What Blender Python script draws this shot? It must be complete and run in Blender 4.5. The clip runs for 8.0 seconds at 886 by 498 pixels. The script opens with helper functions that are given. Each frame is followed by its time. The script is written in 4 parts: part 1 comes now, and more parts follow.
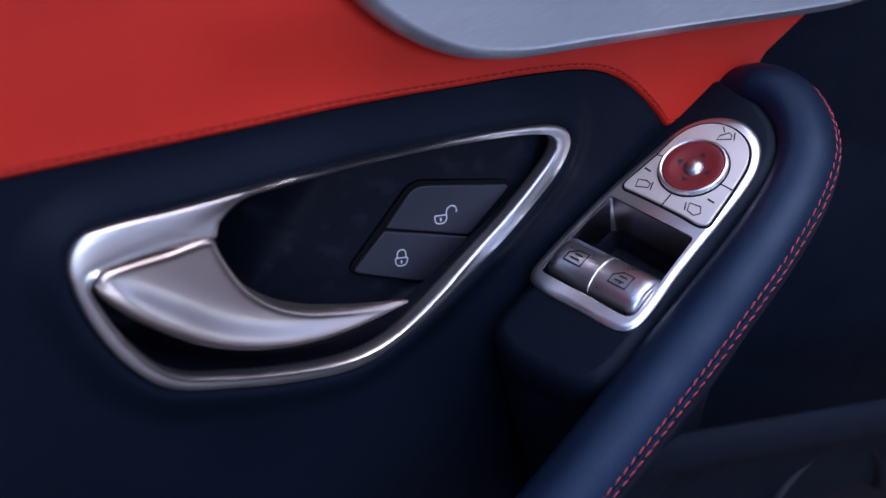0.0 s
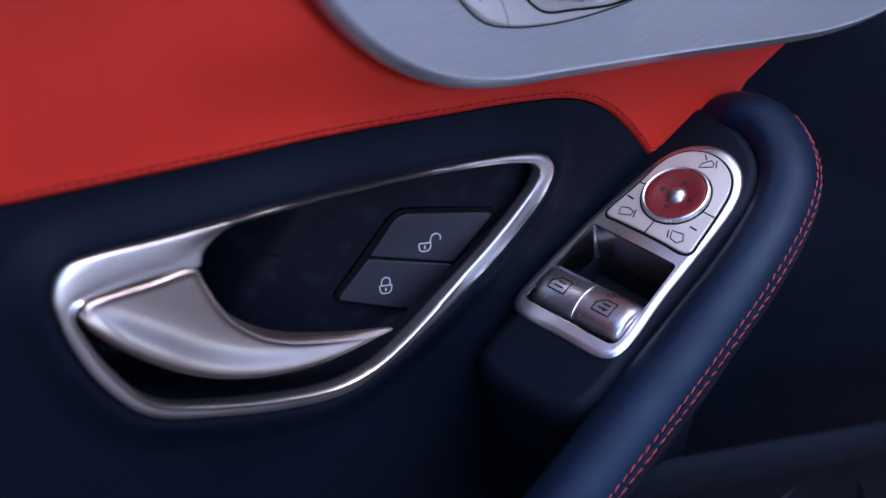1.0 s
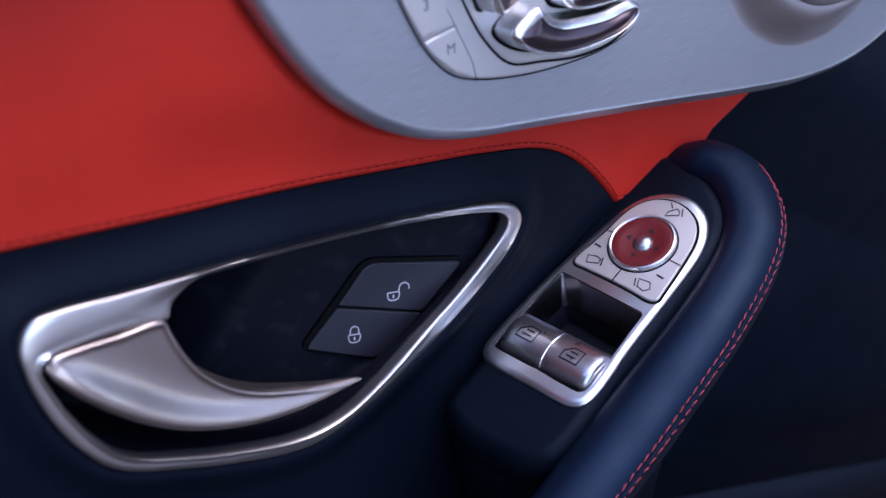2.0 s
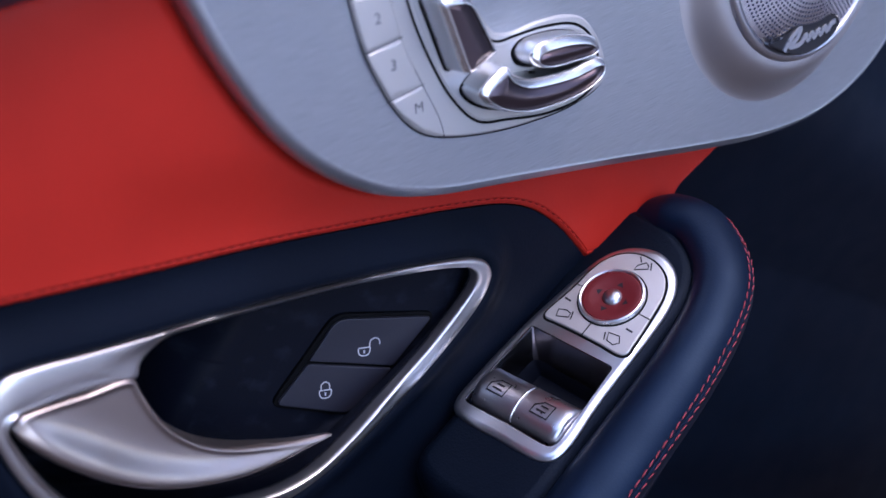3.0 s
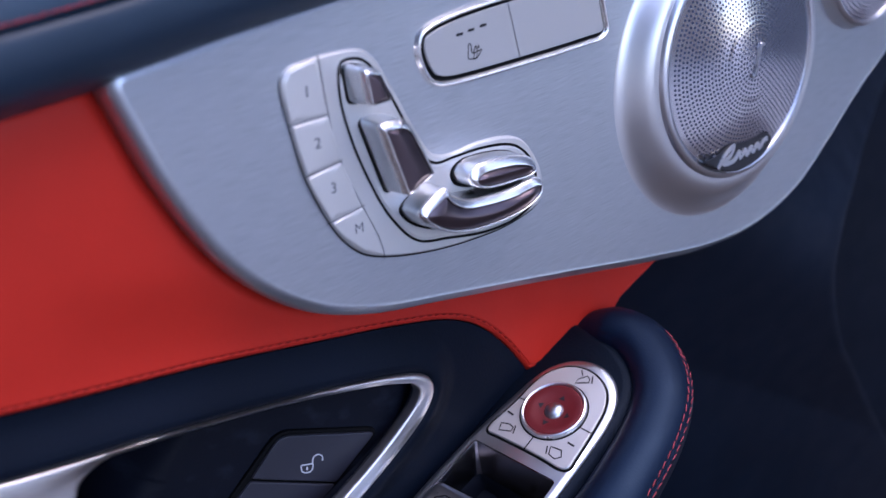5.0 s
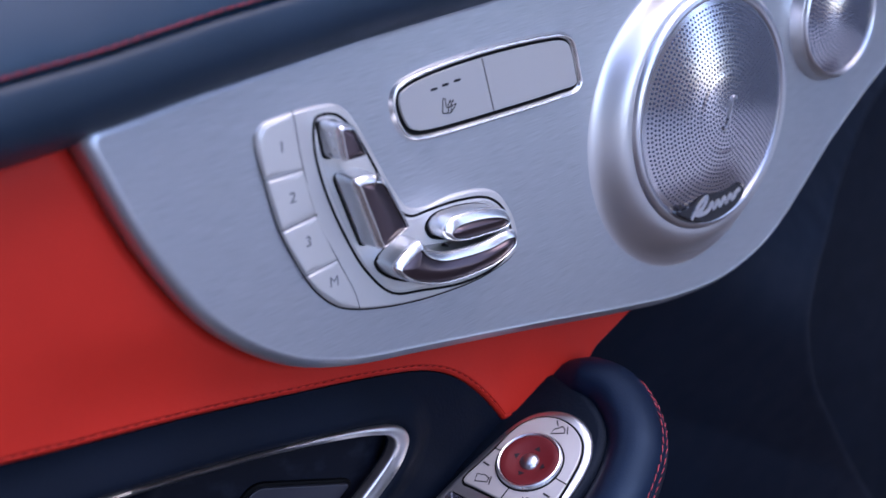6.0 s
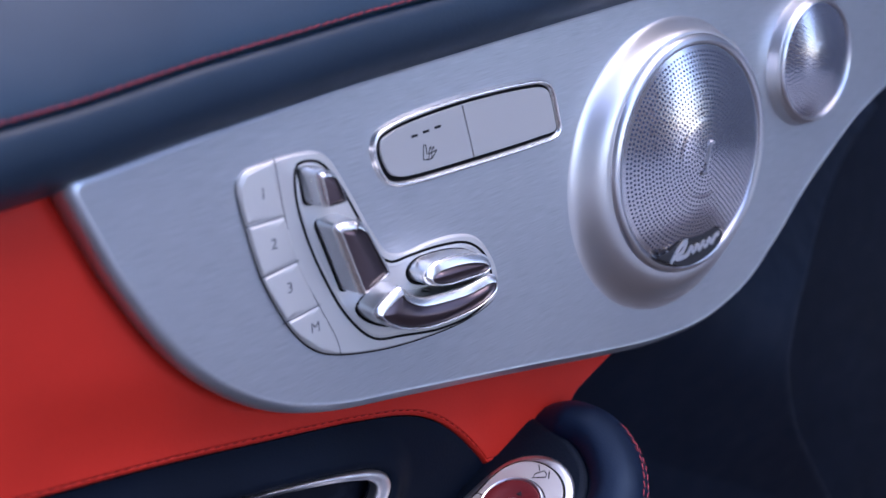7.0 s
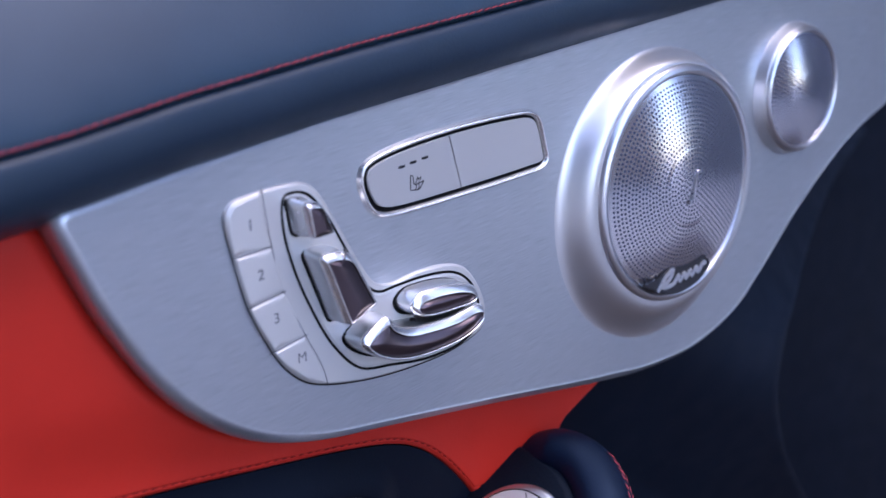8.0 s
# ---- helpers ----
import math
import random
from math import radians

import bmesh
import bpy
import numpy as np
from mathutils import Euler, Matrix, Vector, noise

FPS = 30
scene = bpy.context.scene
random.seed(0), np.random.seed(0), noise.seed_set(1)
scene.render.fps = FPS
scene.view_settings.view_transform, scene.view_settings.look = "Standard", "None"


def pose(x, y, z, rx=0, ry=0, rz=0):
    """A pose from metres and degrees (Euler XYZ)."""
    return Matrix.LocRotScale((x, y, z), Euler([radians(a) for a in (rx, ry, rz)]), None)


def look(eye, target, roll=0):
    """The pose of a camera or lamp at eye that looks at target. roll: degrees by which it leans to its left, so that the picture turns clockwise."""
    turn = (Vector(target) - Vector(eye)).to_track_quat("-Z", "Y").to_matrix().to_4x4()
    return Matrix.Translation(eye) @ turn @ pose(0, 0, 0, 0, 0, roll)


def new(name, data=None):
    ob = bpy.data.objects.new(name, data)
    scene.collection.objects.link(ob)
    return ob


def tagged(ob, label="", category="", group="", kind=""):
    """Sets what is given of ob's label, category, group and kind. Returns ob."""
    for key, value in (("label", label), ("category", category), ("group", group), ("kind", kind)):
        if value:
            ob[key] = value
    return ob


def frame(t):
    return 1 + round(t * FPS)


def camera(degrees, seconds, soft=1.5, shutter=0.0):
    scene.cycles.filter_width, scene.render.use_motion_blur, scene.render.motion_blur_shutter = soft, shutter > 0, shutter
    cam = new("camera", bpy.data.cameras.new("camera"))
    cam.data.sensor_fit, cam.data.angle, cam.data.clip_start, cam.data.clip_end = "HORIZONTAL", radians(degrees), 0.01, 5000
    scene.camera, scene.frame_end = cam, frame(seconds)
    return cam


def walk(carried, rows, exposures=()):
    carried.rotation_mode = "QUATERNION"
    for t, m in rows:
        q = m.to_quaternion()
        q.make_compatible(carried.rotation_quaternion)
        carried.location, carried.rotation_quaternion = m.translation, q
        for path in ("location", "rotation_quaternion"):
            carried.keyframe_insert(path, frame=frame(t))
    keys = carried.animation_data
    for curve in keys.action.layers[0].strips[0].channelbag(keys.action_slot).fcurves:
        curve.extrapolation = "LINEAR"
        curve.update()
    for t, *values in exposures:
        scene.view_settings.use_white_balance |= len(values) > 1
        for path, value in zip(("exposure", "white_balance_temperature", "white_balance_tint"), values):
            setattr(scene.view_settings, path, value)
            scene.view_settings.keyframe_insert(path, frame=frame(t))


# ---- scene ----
cam = camera(38.0, 8.0)
cam.data.dof.use_dof = True
cam.data.dof.focus_distance = 0.470
cam.data.dof.aperture_fstop = 8.0
PATH = [
    (0.0, (-0.29986, -0.31150, 0.04119), (-0.03369, 0.05128, -0.17687), 0.948),
    (0.5, (-0.30092, -0.31019, 0.04160), (-0.03124, 0.05166, -0.17364), 1.115),
    (1.0, (-0.29987, -0.31225, 0.04382), (-0.02710, 0.05019, -0.16649), 1.184),
    (1.5, (-0.29997, -0.31169, 0.04604), (-0.02064, 0.04930, -0.15806), 1.445),
    (3.0, (-0.29686, -0.31588, 0.05332), (-0.00236, 0.04547, -0.12749), 1.656),
    (3.5, (-0.29571, -0.31738, 0.05606), (0.00294, 0.04450, -0.11671), 1.700),
    (4.0, (-0.29607, -0.31878, 0.05759), (0.00786, 0.04384, -0.10408), 1.795),
    (4.5, (-0.29552, -0.31989, 0.06045), (0.01335, 0.04188, -0.09355), 1.909),
    (5.0, (-0.29459, -0.32249, 0.06219), (0.01914, 0.03892, -0.08258), 1.917),
    (6.5, (-0.29364, -0.32597, 0.06908), (0.03118, 0.03392, -0.05329), 2.139),
    (7.0, (-0.29431, -0.32708, 0.06988), (0.03387, 0.03227, -0.04482), 2.126),
    (7.5, (-0.29350, -0.32805, 0.07204), (0.03636, 0.03103, -0.03869), 2.191),
    (8.0, (-0.29336, -0.32967, 0.07449), (0.03729, 0.02959, -0.03325), 2.281),
]
walk(cam, [(t, look(eye, target, roll)) for t, eye, target, roll in PATH], [(0.0, 2.32, 6280, 24.0), (8.0, 2.32, 6280, 24.0)])

# ---- world, sun, exposure ----
world = bpy.data.worlds.new("sky")
scene.world = world
world.use_nodes = True
wn, wl = world.node_tree.nodes, world.node_tree.links
sky = wn.new("ShaderNodeTexSky")
sky.sky_type = "NISHITA"
sky.sun_disc = False
sky.sun_elevation = radians(68)
sky.sun_rotation = radians(160)
sky.air_density, sky.dust_density, sky.ozone_density = 1.0, 1.0, 3.0
wl.new(sky.outputs[0], wn["Background"].inputs[0])
wn["Background"].inputs[1].default_value = 0.15
sun = new("sun", bpy.data.lights.new("sun", "SUN"))
sun.data.energy = 0.3
sun.data.angle = radians(40)
sun.data.color = (1.0, 0.95, 0.9)
sun.matrix_basis = look((0.34, -0.94, 2.475), (0, 0, 0))


# ---- materials ----
def material(name, color, rough=0.5, metal=0.0, spec=0.5):
    m = bpy.data.materials.new(name)
    m.use_nodes = True
    b = m.node_tree.nodes["Principled BSDF"]
    b.inputs["Base Color"].default_value = (*color, 1)
    b.inputs["Roughness"].default_value = rough
    b.inputs["Metallic"].default_value = metal
    b.inputs["Specular IOR Level"].default_value = spec
    return m


def texture(m, kind, scale, stretch=(1, 1, 1), detail=3.0, turn=0.0):
    """A texture in the object's own metres, finer by stretch along its axes once these are turned about z."""
    nt = m.node_tree
    co = nt.nodes.new("ShaderNodeTexCoord")
    mp = nt.nodes.new("ShaderNodeMapping")
    mp.vector_type = "TEXTURE"
    mp.inputs["Scale"].default_value = [1 / k for k in stretch]
    mp.inputs["Rotation"].default_value = (0, 0, radians(turn))
    nt.links.new(co.outputs["Object"], mp.inputs["Vector"])
    tx = nt.nodes.new(kind)
    tx.inputs["Scale"].default_value = scale
    if kind == "ShaderNodeTexNoise":
        tx.inputs["Detail"].default_value = detail
    nt.links.new(mp.outputs[0], tx.inputs["Vector"])
    return tx.outputs["Distance" if kind == "ShaderNodeTexVoronoi" else "Fac"]


def vary(m, socket, source, low, high, frm=0.3, to=0.7):
    """Drive a number of the surface by a texture."""
    nt = m.node_tree
    r = nt.nodes.new("ShaderNodeMapRange")
    r.inputs["From Min"].default_value, r.inputs["From Max"].default_value = frm, to
    r.inputs["To Min"].default_value, r.inputs["To Max"].default_value = low, high
    nt.links.new(source, r.inputs["Value"])
    nt.links.new(r.outputs[0], nt.nodes["Principled BSDF"].inputs[socket])


def tint(m, source, dark, light, frm=0.3, to=0.7):
    nt = m.node_tree
    r = nt.nodes.new("ShaderNodeValToRGB")
    r.color_ramp.elements[0].position, r.color_ramp.elements[1].position = frm, to
    r.color_ramp.elements[0].color, r.color_ramp.elements[1].color = (*dark, 1), (*light, 1)
    nt.links.new(source, r.inputs["Fac"])
    nt.links.new(r.outputs[0], nt.nodes["Principled BSDF"].inputs["Base Color"])


def relief(m, sources, distance):
    """Stack bumps: pairs of a texture and a strength."""
    nt = m.node_tree
    last = None
    for source, strength in sources:
        b = nt.nodes.new("ShaderNodeBump")
        b.inputs["Strength"].default_value = strength
        b.inputs["Distance"].default_value = distance
        nt.links.new(source, b.inputs["Height"])
        if last:
            nt.links.new(last.outputs[0], b.inputs["Normal"])
        last = b
    nt.links.new(last.outputs[0], nt.nodes["Principled BSDF"].inputs["Normal"])


def leather(name, dark, light, rough, grain=0.12, spec=0.5, sky_tint=(1, 1, 1)):
    m = material(name, light, rough, 0.0, spec)
    # Blue sky light on black trim is put into the highlight colour.
    m.node_tree.nodes["Principled BSDF"].inputs["Specular Tint"].default_value = (*sky_tint, 1)
    tint(m, texture(m, "ShaderNodeTexNoise", 22, detail=5), dark, light)
    cells = texture(m, "ShaderNodeTexVoronoi", 1100)
    fine = texture(m, "ShaderNodeTexNoise", 600, detail=4)
    broad = texture(m, "ShaderNodeTexNoise", 45, detail=2)
    relief(m, [(cells, grain), (fine, grain * 0.7), (broad, 0.05)], 0.0004)
    vary(m, "Roughness", texture(m, "ShaderNodeTexNoise", 60), rough - 0.05, rough + 0.07)
    return m


RED = leather("red_leather", (0.40, 0.0178, 0.0096), (0.462, 0.0215, 0.0115), 0.5, 0.06, 0.15)
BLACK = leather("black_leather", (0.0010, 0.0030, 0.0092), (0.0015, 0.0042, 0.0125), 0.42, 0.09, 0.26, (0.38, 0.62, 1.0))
# Paler copy of the black leather; sky light on the shoulder is painted in.
LIT_SHOULDER = leather("sky_lit_black_leather", (0.010, 0.026, 0.046), (0.014, 0.034, 0.058), 0.42, 0.09, 0.45)
# Black plastic of the pocket lip, with its blue sky light painted in.
POCKET = leather("blue_lit_black_plastic", (0.0024, 0.0042, 0.0085), (0.0036, 0.006, 0.012), 0.5, 0.08, 0.10)
# Paler copy for the roll; its sky light is in the colour too.
LIT_ROLL = leather("sky_lit_black_roll", (0.0085, 0.0205, 0.036), (0.0120, 0.0265, 0.047), 0.45, 0.09, 0.32)
TRIM = leather("navy_black_vinyl", (0.0018, 0.0040, 0.0092), (0.0027, 0.0056, 0.0122), 0.5, 0.09, 0.17, (0.55, 0.72, 1.0))
CONSOLE = leather("grained_black_console", (0.0012, 0.0025, 0.0055), (0.0019, 0.0037, 0.0078), 0.48, 0.22, 0.1, (0.6, 0.75, 1.0))
SOFT = leather("black_moulding", (0.0019, 0.0038, 0.0084), (0.0030, 0.0055, 0.0117), 0.5, 0.1, 0.07)

ALU = material("brushed_aluminium", (0.62, 0.63, 0.66), 0.36, 1.0)
streak = texture(ALU, "ShaderNodeTexNoise", 100, (1, 90, 90), 2.0, 11.5)
tint(ALU, streak, (0.385, 0.405, 0.438), (0.550, 0.577, 0.618), 0.3, 0.7)
vary(ALU, "Roughness", texture(ALU, "ShaderNodeTexNoise", 45, (1, 110, 110), 1, 11.5), 0.39, 0.47)
ab = ALU.node_tree.nodes["Principled BSDF"]
ab.inputs["Anisotropic"].default_value = 0.4
ab.inputs["Anisotropic Rotation"].default_value = 0.25
tn = ALU.node_tree.nodes.new("ShaderNodeTangent")
tn.direction_type = "UV_MAP"
ALU.node_tree.links.new(tn.outputs[0], ab.inputs["Tangent"])

SPUN = material("spun_aluminium", (0.62, 0.61, 0.61), 0.28, 1.0)
vary(SPUN, "Roughness", texture(SPUN, "ShaderNodeTexNoise", 40), 0.37, 0.42)
SATIN = material("satin_metal", (0.68, 0.69, 0.71), 0.3, 1.0)
vary(SATIN, "Roughness", texture(SATIN, "ShaderNodeTexNoise", 220), 0.27, 0.31)
SILVER = material("silver_paint", (0.555, 0.54, 0.525), 0.45, 0.6)
relief(SILVER, [(texture(SILVER, "ShaderNodeTexNoise", 1500), 0.06)], 0.0003)
TINTED = material("dark_tinted_metal", (0.128, 0.098, 0.108), 0.32, 1.0)
# Brown reflected from the surroundings is put into the grip's metal colour.
GRIP = material("matt_metal_brown_reflection", (0.48, 0.405, 0.37), 0.36, 1.0)
vary(GRIP, "Roughness", texture(GRIP, "ShaderNodeTexNoise", 220), 0.33, 0.38)
MATT = material("matt_metal", (0.60, 0.575, 0.56), 0.29, 1.0)
vary(MATT, "Roughness", texture(MATT, "ShaderNodeTexNoise", 220), 0.33, 0.37)
BRIGHT = material("bright_metal", (0.85, 0.83, 0.81), 0.26, 1.0)
GUN = material("dark_satin_metal", (0.52, 0.51, 0.53), 0.22, 1.0)
vary(GUN, "Roughness", texture(GUN, "ShaderNodeTexNoise", 220), 0.27, 0.31)
PODMETAL = material("pale_satin_metal", (0.63, 0.63, 0.65), 0.27, 1.0)
vary(PODMETAL, "Roughness", texture(PODMETAL, "ShaderNodeTexNoise", 200), 0.28, 0.32)
PAD_SILVER = material("satin_silver_paint", (0.45, 0.44, 0.435), 0.42, 0.6)
relief(PAD_SILVER, [(texture(PAD_SILVER, "ShaderNodeTexNoise", 1500), 0.06)], 0.0003)
PALE = material("pale_silver_paint", (0.46, 0.435, 0.42), 0.42, 0.55)
relief(PALE, [(texture(PALE, "ShaderNodeTexNoise", 1500), 0.06)], 0.0003)
# Darker copy of the satin metal; the well's shade is in its colour.
SHADED_METAL = material("shaded_satin_metal", (0.186, 0.1829, 0.2048), 0.18, 1.0)
vary(SHADED_METAL, "Roughness", texture(SHADED_METAL, "ShaderNodeTexNoise", 300), 0.16, 0.2)
KNOB_RED = material("dark_red_metal", (0.125, 0.009, 0.012), 0.4, 0.3)
GAP_SHADE = material("black_gap_and_shade", (0.002, 0.002, 0.0025), 0.7, 0.0, 0.1)
JOINT = material("grey_joint", (0.07, 0.07, 0.08), 0.5, 0.3)
HOLE = material("dark_perforation", (0.045, 0.050, 0.080), 0.5, 0.0, 0.3)
PLASTIC = material("dark_grey_plastic", (0.0195, 0.0195, 0.029), 0.42, 0.0, 0.35)
relief(PLASTIC, [(texture(PLASTIC, "ShaderNodeTexNoise", 2500), 0.15)], 0.0003)
SHELF = material("dull_black_plastic", (0.0032, 0.0040, 0.0078), 0.5, 0.0, 0.08)
relief(SHELF, [(texture(SHELF, "ShaderNodeTexNoise", 1800), 0.2)], 0.0003)
scuff = texture(SHELF, "ShaderNodeTexNoise", 130, (1, 1, 0.25), 6)
tint(SHELF, scuff, (0.0048, 0.0059, 0.0108), (0.016, 0.019, 0.030), 0.56, 0.85)
DISH = material("black_plastic", (0.0036, 0.0044, 0.0078), 0.42, 0.0, 0.16)
relief(DISH, [(texture(DISH, "ShaderNodeTexNoise", 1800), 0.2)], 0.0003)
WHITE = material("white_print", (0.50, 0.50, 0.53), 0.5)
PRINT = material("black_print", (0.010, 0.010, 0.013), 0.6, 0.0, 0.2)
NUMERAL = material("grey_print", (0.13, 0.13, 0.145), 0.6, 0.0, 0.2)
GLOSS = material("gloss_black", (0.006, 0.006, 0.008), 0.12)
THREAD = material("red_thread", (0.25, 0.021, 0.030), 0.75)
vary(THREAD, "Roughness", texture(THREAD, "ShaderNodeTexNoise", 3000), 0.6, 0.85)
THREAD_DARK = material("dark_red_thread", (0.15, 0.007, 0.006), 0.8, 0.0, 0.1)
GRILLE = material("grille_metal", (0.66, 0.64, 0.655), 0.2, 1.0)
PAVING = material("pale_concrete", (0.3, 0.3, 0.3), 0.85)
tint(PAVING, texture(PAVING, "ShaderNodeTexNoise", 3, detail=8), (0.29, 0.29, 0.29), (0.37, 0.37, 0.37))
relief(PAVING, [(texture(PAVING, "ShaderNodeTexNoise", 120, detail=6), 0.3)], 0.004)

ADDED_FLOOR = material("brown_added_floor", (0.05, 0.035, 0.03), 0.95)
tint(ADDED_FLOOR, texture(ADDED_FLOOR, "ShaderNodeTexNoise", 400, detail=6), (0.05, 0.041, 0.038), (0.09, 0.072, 0.065))
ADDED_BROWN = material("brown_added_wall", (0.30, 0.21, 0.17), 0.85)
tint(ADDED_BROWN, texture(ADDED_BROWN, "ShaderNodeTexNoise", 1.5, detail=8), (0.24, 0.18, 0.155), (0.33, 0.25, 0.215))
ADDED_GREY = material("grey_added_wall", (0.28, 0.28, 0.30), 0.85)
tint(ADDED_GREY, texture(ADDED_GREY, "ShaderNodeTexNoise", 1.5, detail=8), (0.13, 0.13, 0.14), (0.18, 0.18, 0.19))

# ---- plane coordinates in millimetres, third axis out of the surface ----
DOOR = Matrix(((1, 0, 0, 0), (0, 0, -1, 0), (0, 1, 0, 0), (0, 0, 0, 1)))
POD = Matrix(((0.8367, -0.1606, -0.5235, 0.0372), (0.0950, 0.9841, -0.1501, -0.0081), (0.5393, 0.0759, 0.8387, -0.1387), (0, 0, 0, 1)))
LOCK = Matrix(((0.9578, 0, -0.2873, -0.040), (-0.2873, 0, -0.9578, 0.022), (0, 1, 0, -0.158), (0, 0, 0, 1)))


def thing(name, m, label, category, group="", kind=""):
    ob = new(name)
    ob.empty_display_size = 0.01
    ob.matrix_basis = m
    return tagged(ob, label, category, group, kind)


def part(name, bm, mat, parent, label="", angle=32):
    """Link a bmesh, in millimetres, as one mesh under a thing or part."""
    bmesh.ops.scale(bm, vec=(0.001, 0.001, 0.001), verts=bm.verts)
    bmesh.ops.recalc_face_normals(bm, faces=bm.faces)
    me = bpy.data.meshes.new(name)
    bm.to_mesh(me)
    bm.free()
    for p in me.polygons:
        p.use_smooth = True
    me.set_sharp_from_angle(angle=radians(angle))
    me.materials.append(mat)
    if mat is ALU:
        uv = me.uv_layers.new(name="flat").data
        for lp in me.loops:
            uv[lp.index].uv = me.vertices[lp.vertex_index].co.xy
    ob = new(name, me)
    ob.parent = parent
    if label:
        ob["label"] = label
    return ob


def spline(points, steps=6, closed=True):
    """A smooth line through the points."""
    p = [np.array(q, float) for q in points]
    n = len(p)
    out = []
    for i in range(n if closed else n - 1):
        if closed:
            a, b, c, d = p[i - 1], p[i], p[(i + 1) % n], p[(i + 2) % n]
        else:
            a, b, c, d = p[max(i - 1, 0)], p[i], p[i + 1], p[min(i + 2, n - 1)]
        ka = max(np.linalg.norm(b - a), 1e-6) ** 0.5
        kb = max(np.linalg.norm(c - b), 1e-6) ** 0.5
        kc = max(np.linalg.norm(d - c), 1e-6) ** 0.5
        m1 = (c - b) + kb * ((b - a) / ka - (c - a) / (ka + kb)) if ka > 1e-2 else c - b
        m2 = (c - b) + kb * ((d - c) / kc - (d - b) / (kb + kc)) if kc > 1e-2 else c - b
        for s in range(steps):
            t = s / steps
            out.append(b * (2 * t ** 3 - 3 * t ** 2 + 1) + m1 * (t ** 3 - 2 * t ** 2 + t) + c * (3 * t ** 2 - 2 * t ** 3) + m2 * (t ** 3 - t ** 2))
    if not closed:
        out.append(p[-1])
    return np.array(out)


def rounded(points, radius, steps=5):
    """A polygon with rounded corners; radius may be a list."""
    p = [np.array(q, float) for q in points]
    out = []
    for i, b in enumerate(p):
        r = radius[i] if isinstance(radius, (list, tuple)) else radius
        a, c = p[i - 1], p[(i + 1) % len(p)]
        ua, uc = (a - b) / np.linalg.norm(a - b), (c - b) / np.linalg.norm(c - b)
        s, e = b + ua * r, b + uc * r
        for k in range(steps + 1):
            t = k / steps
            out.append(s * (1 - t) ** 2 + b * 2 * t * (1 - t) + e * t ** 2)
    return np.array(out)


def ccw(loop):
    x, y = loop[:, 0], loop[:, 1]
    return loop if np.sum(x * np.roll(y, -1) - np.roll(x, -1) * y) > 0 else loop[::-1]


def even(loop, step):
    """A closed loop with points at even steps."""
    p = np.vstack([loop, loop[:1]])
    run = np.concatenate([[0], np.cumsum(np.linalg.norm(np.diff(p, axis=0), axis=1))])
    g = np.linspace(0, run[-1], int(run[-1] / step), endpoint=False)
    return np.stack([np.interp(g, run, p[:, k]) for k in (0, 1)], 1)


def off_line(p, line):
    """The distance of a point from a line of points."""
    a, b = line[:-1], line[1:]
    ab = b - a
    k = np.clip(np.sum((p - a) * ab, 1) / np.maximum(np.sum(ab * ab, 1), 1e-9), 0, 1)
    return float(np.linalg.norm(p - a - k[:, None] * ab, axis=1).min())


def grow(loop, d):
    """Offset of a closed counter-clockwise loop, outwards; inwards, corners that would cross are cut."""
    t = np.roll(loop, -1, 0) - np.roll(loop, 1, 0)
    ln = np.maximum(np.linalg.norm(t, axis=1, keepdims=True), 1e-6)
    out = loop + d * np.stack([t[:, 1], -t[:, 0]], 1) / ln
    if d >= 0:
        return out
    a, b = loop, np.roll(loop, -1, 0)
    ab = b - a
    k = np.clip(np.sum((out[:, None] - a) * ab, 2) / np.maximum(np.sum(ab * ab, 1), 1e-9), 0, 1)
    near = np.linalg.norm(out[:, None] - a - k[..., None] * ab, axis=2).min(1)
    good = np.where(near > abs(d) * 0.96)[0]
    if len(good) < 4:
        return out
    n = len(loop)
    for c in (0, 1):
        out[:, c] = np.interp(np.arange(n), good, out[good, c], period=n)
    return out


def ring(bm, loop, h):
    h = h if hasattr(h, "__len__") else [h] * len(loop)
    return [bm.verts.new((p[0], p[1], z)) for p, z in zip(loop, h)]


def bridge(bm, a, b, closed=True):
    n = len(a)
    for i in range(n if closed else n - 1):
        j = (i + 1) % n
        bm.faces.new((a[i], a[j], b[j], b[i]))


def slab(outline, layers, bm=None, cap=True, base=False):
    """Stacked offsets of one outline: (offset, height) from below to the top, closed there."""
    bm = bm or bmesh.new()
    loop = ccw(np.array(outline))
    prev = None
    for off, h in layers:
        r = ring(bm, grow(loop, off) if off else loop, h)
        if prev:
            bridge(bm, prev, r)
        elif base:
            bm.faces.new(r[::-1])
        prev = r
    if cap:
        r = ring(bm, grow(loop, layers[-1][0] - 0.06), layers[-1][1])
        bridge(bm, prev, r)
        bm.faces.new(r)
    return bm


def fill(bm, loops):
    """Close the plane between the outermost loop and the holes in it."""
    edges = []
    for r in loops:
        for i in range(len(r)):
            e = bm.edges.get((r[i], r[(i + 1) % len(r)])) or bm.edges.new((r[i], r[(i + 1) % len(r)]))
            edges.append(e)
    bmesh.ops.triangle_fill(bm, use_beauty=True, edges=edges)


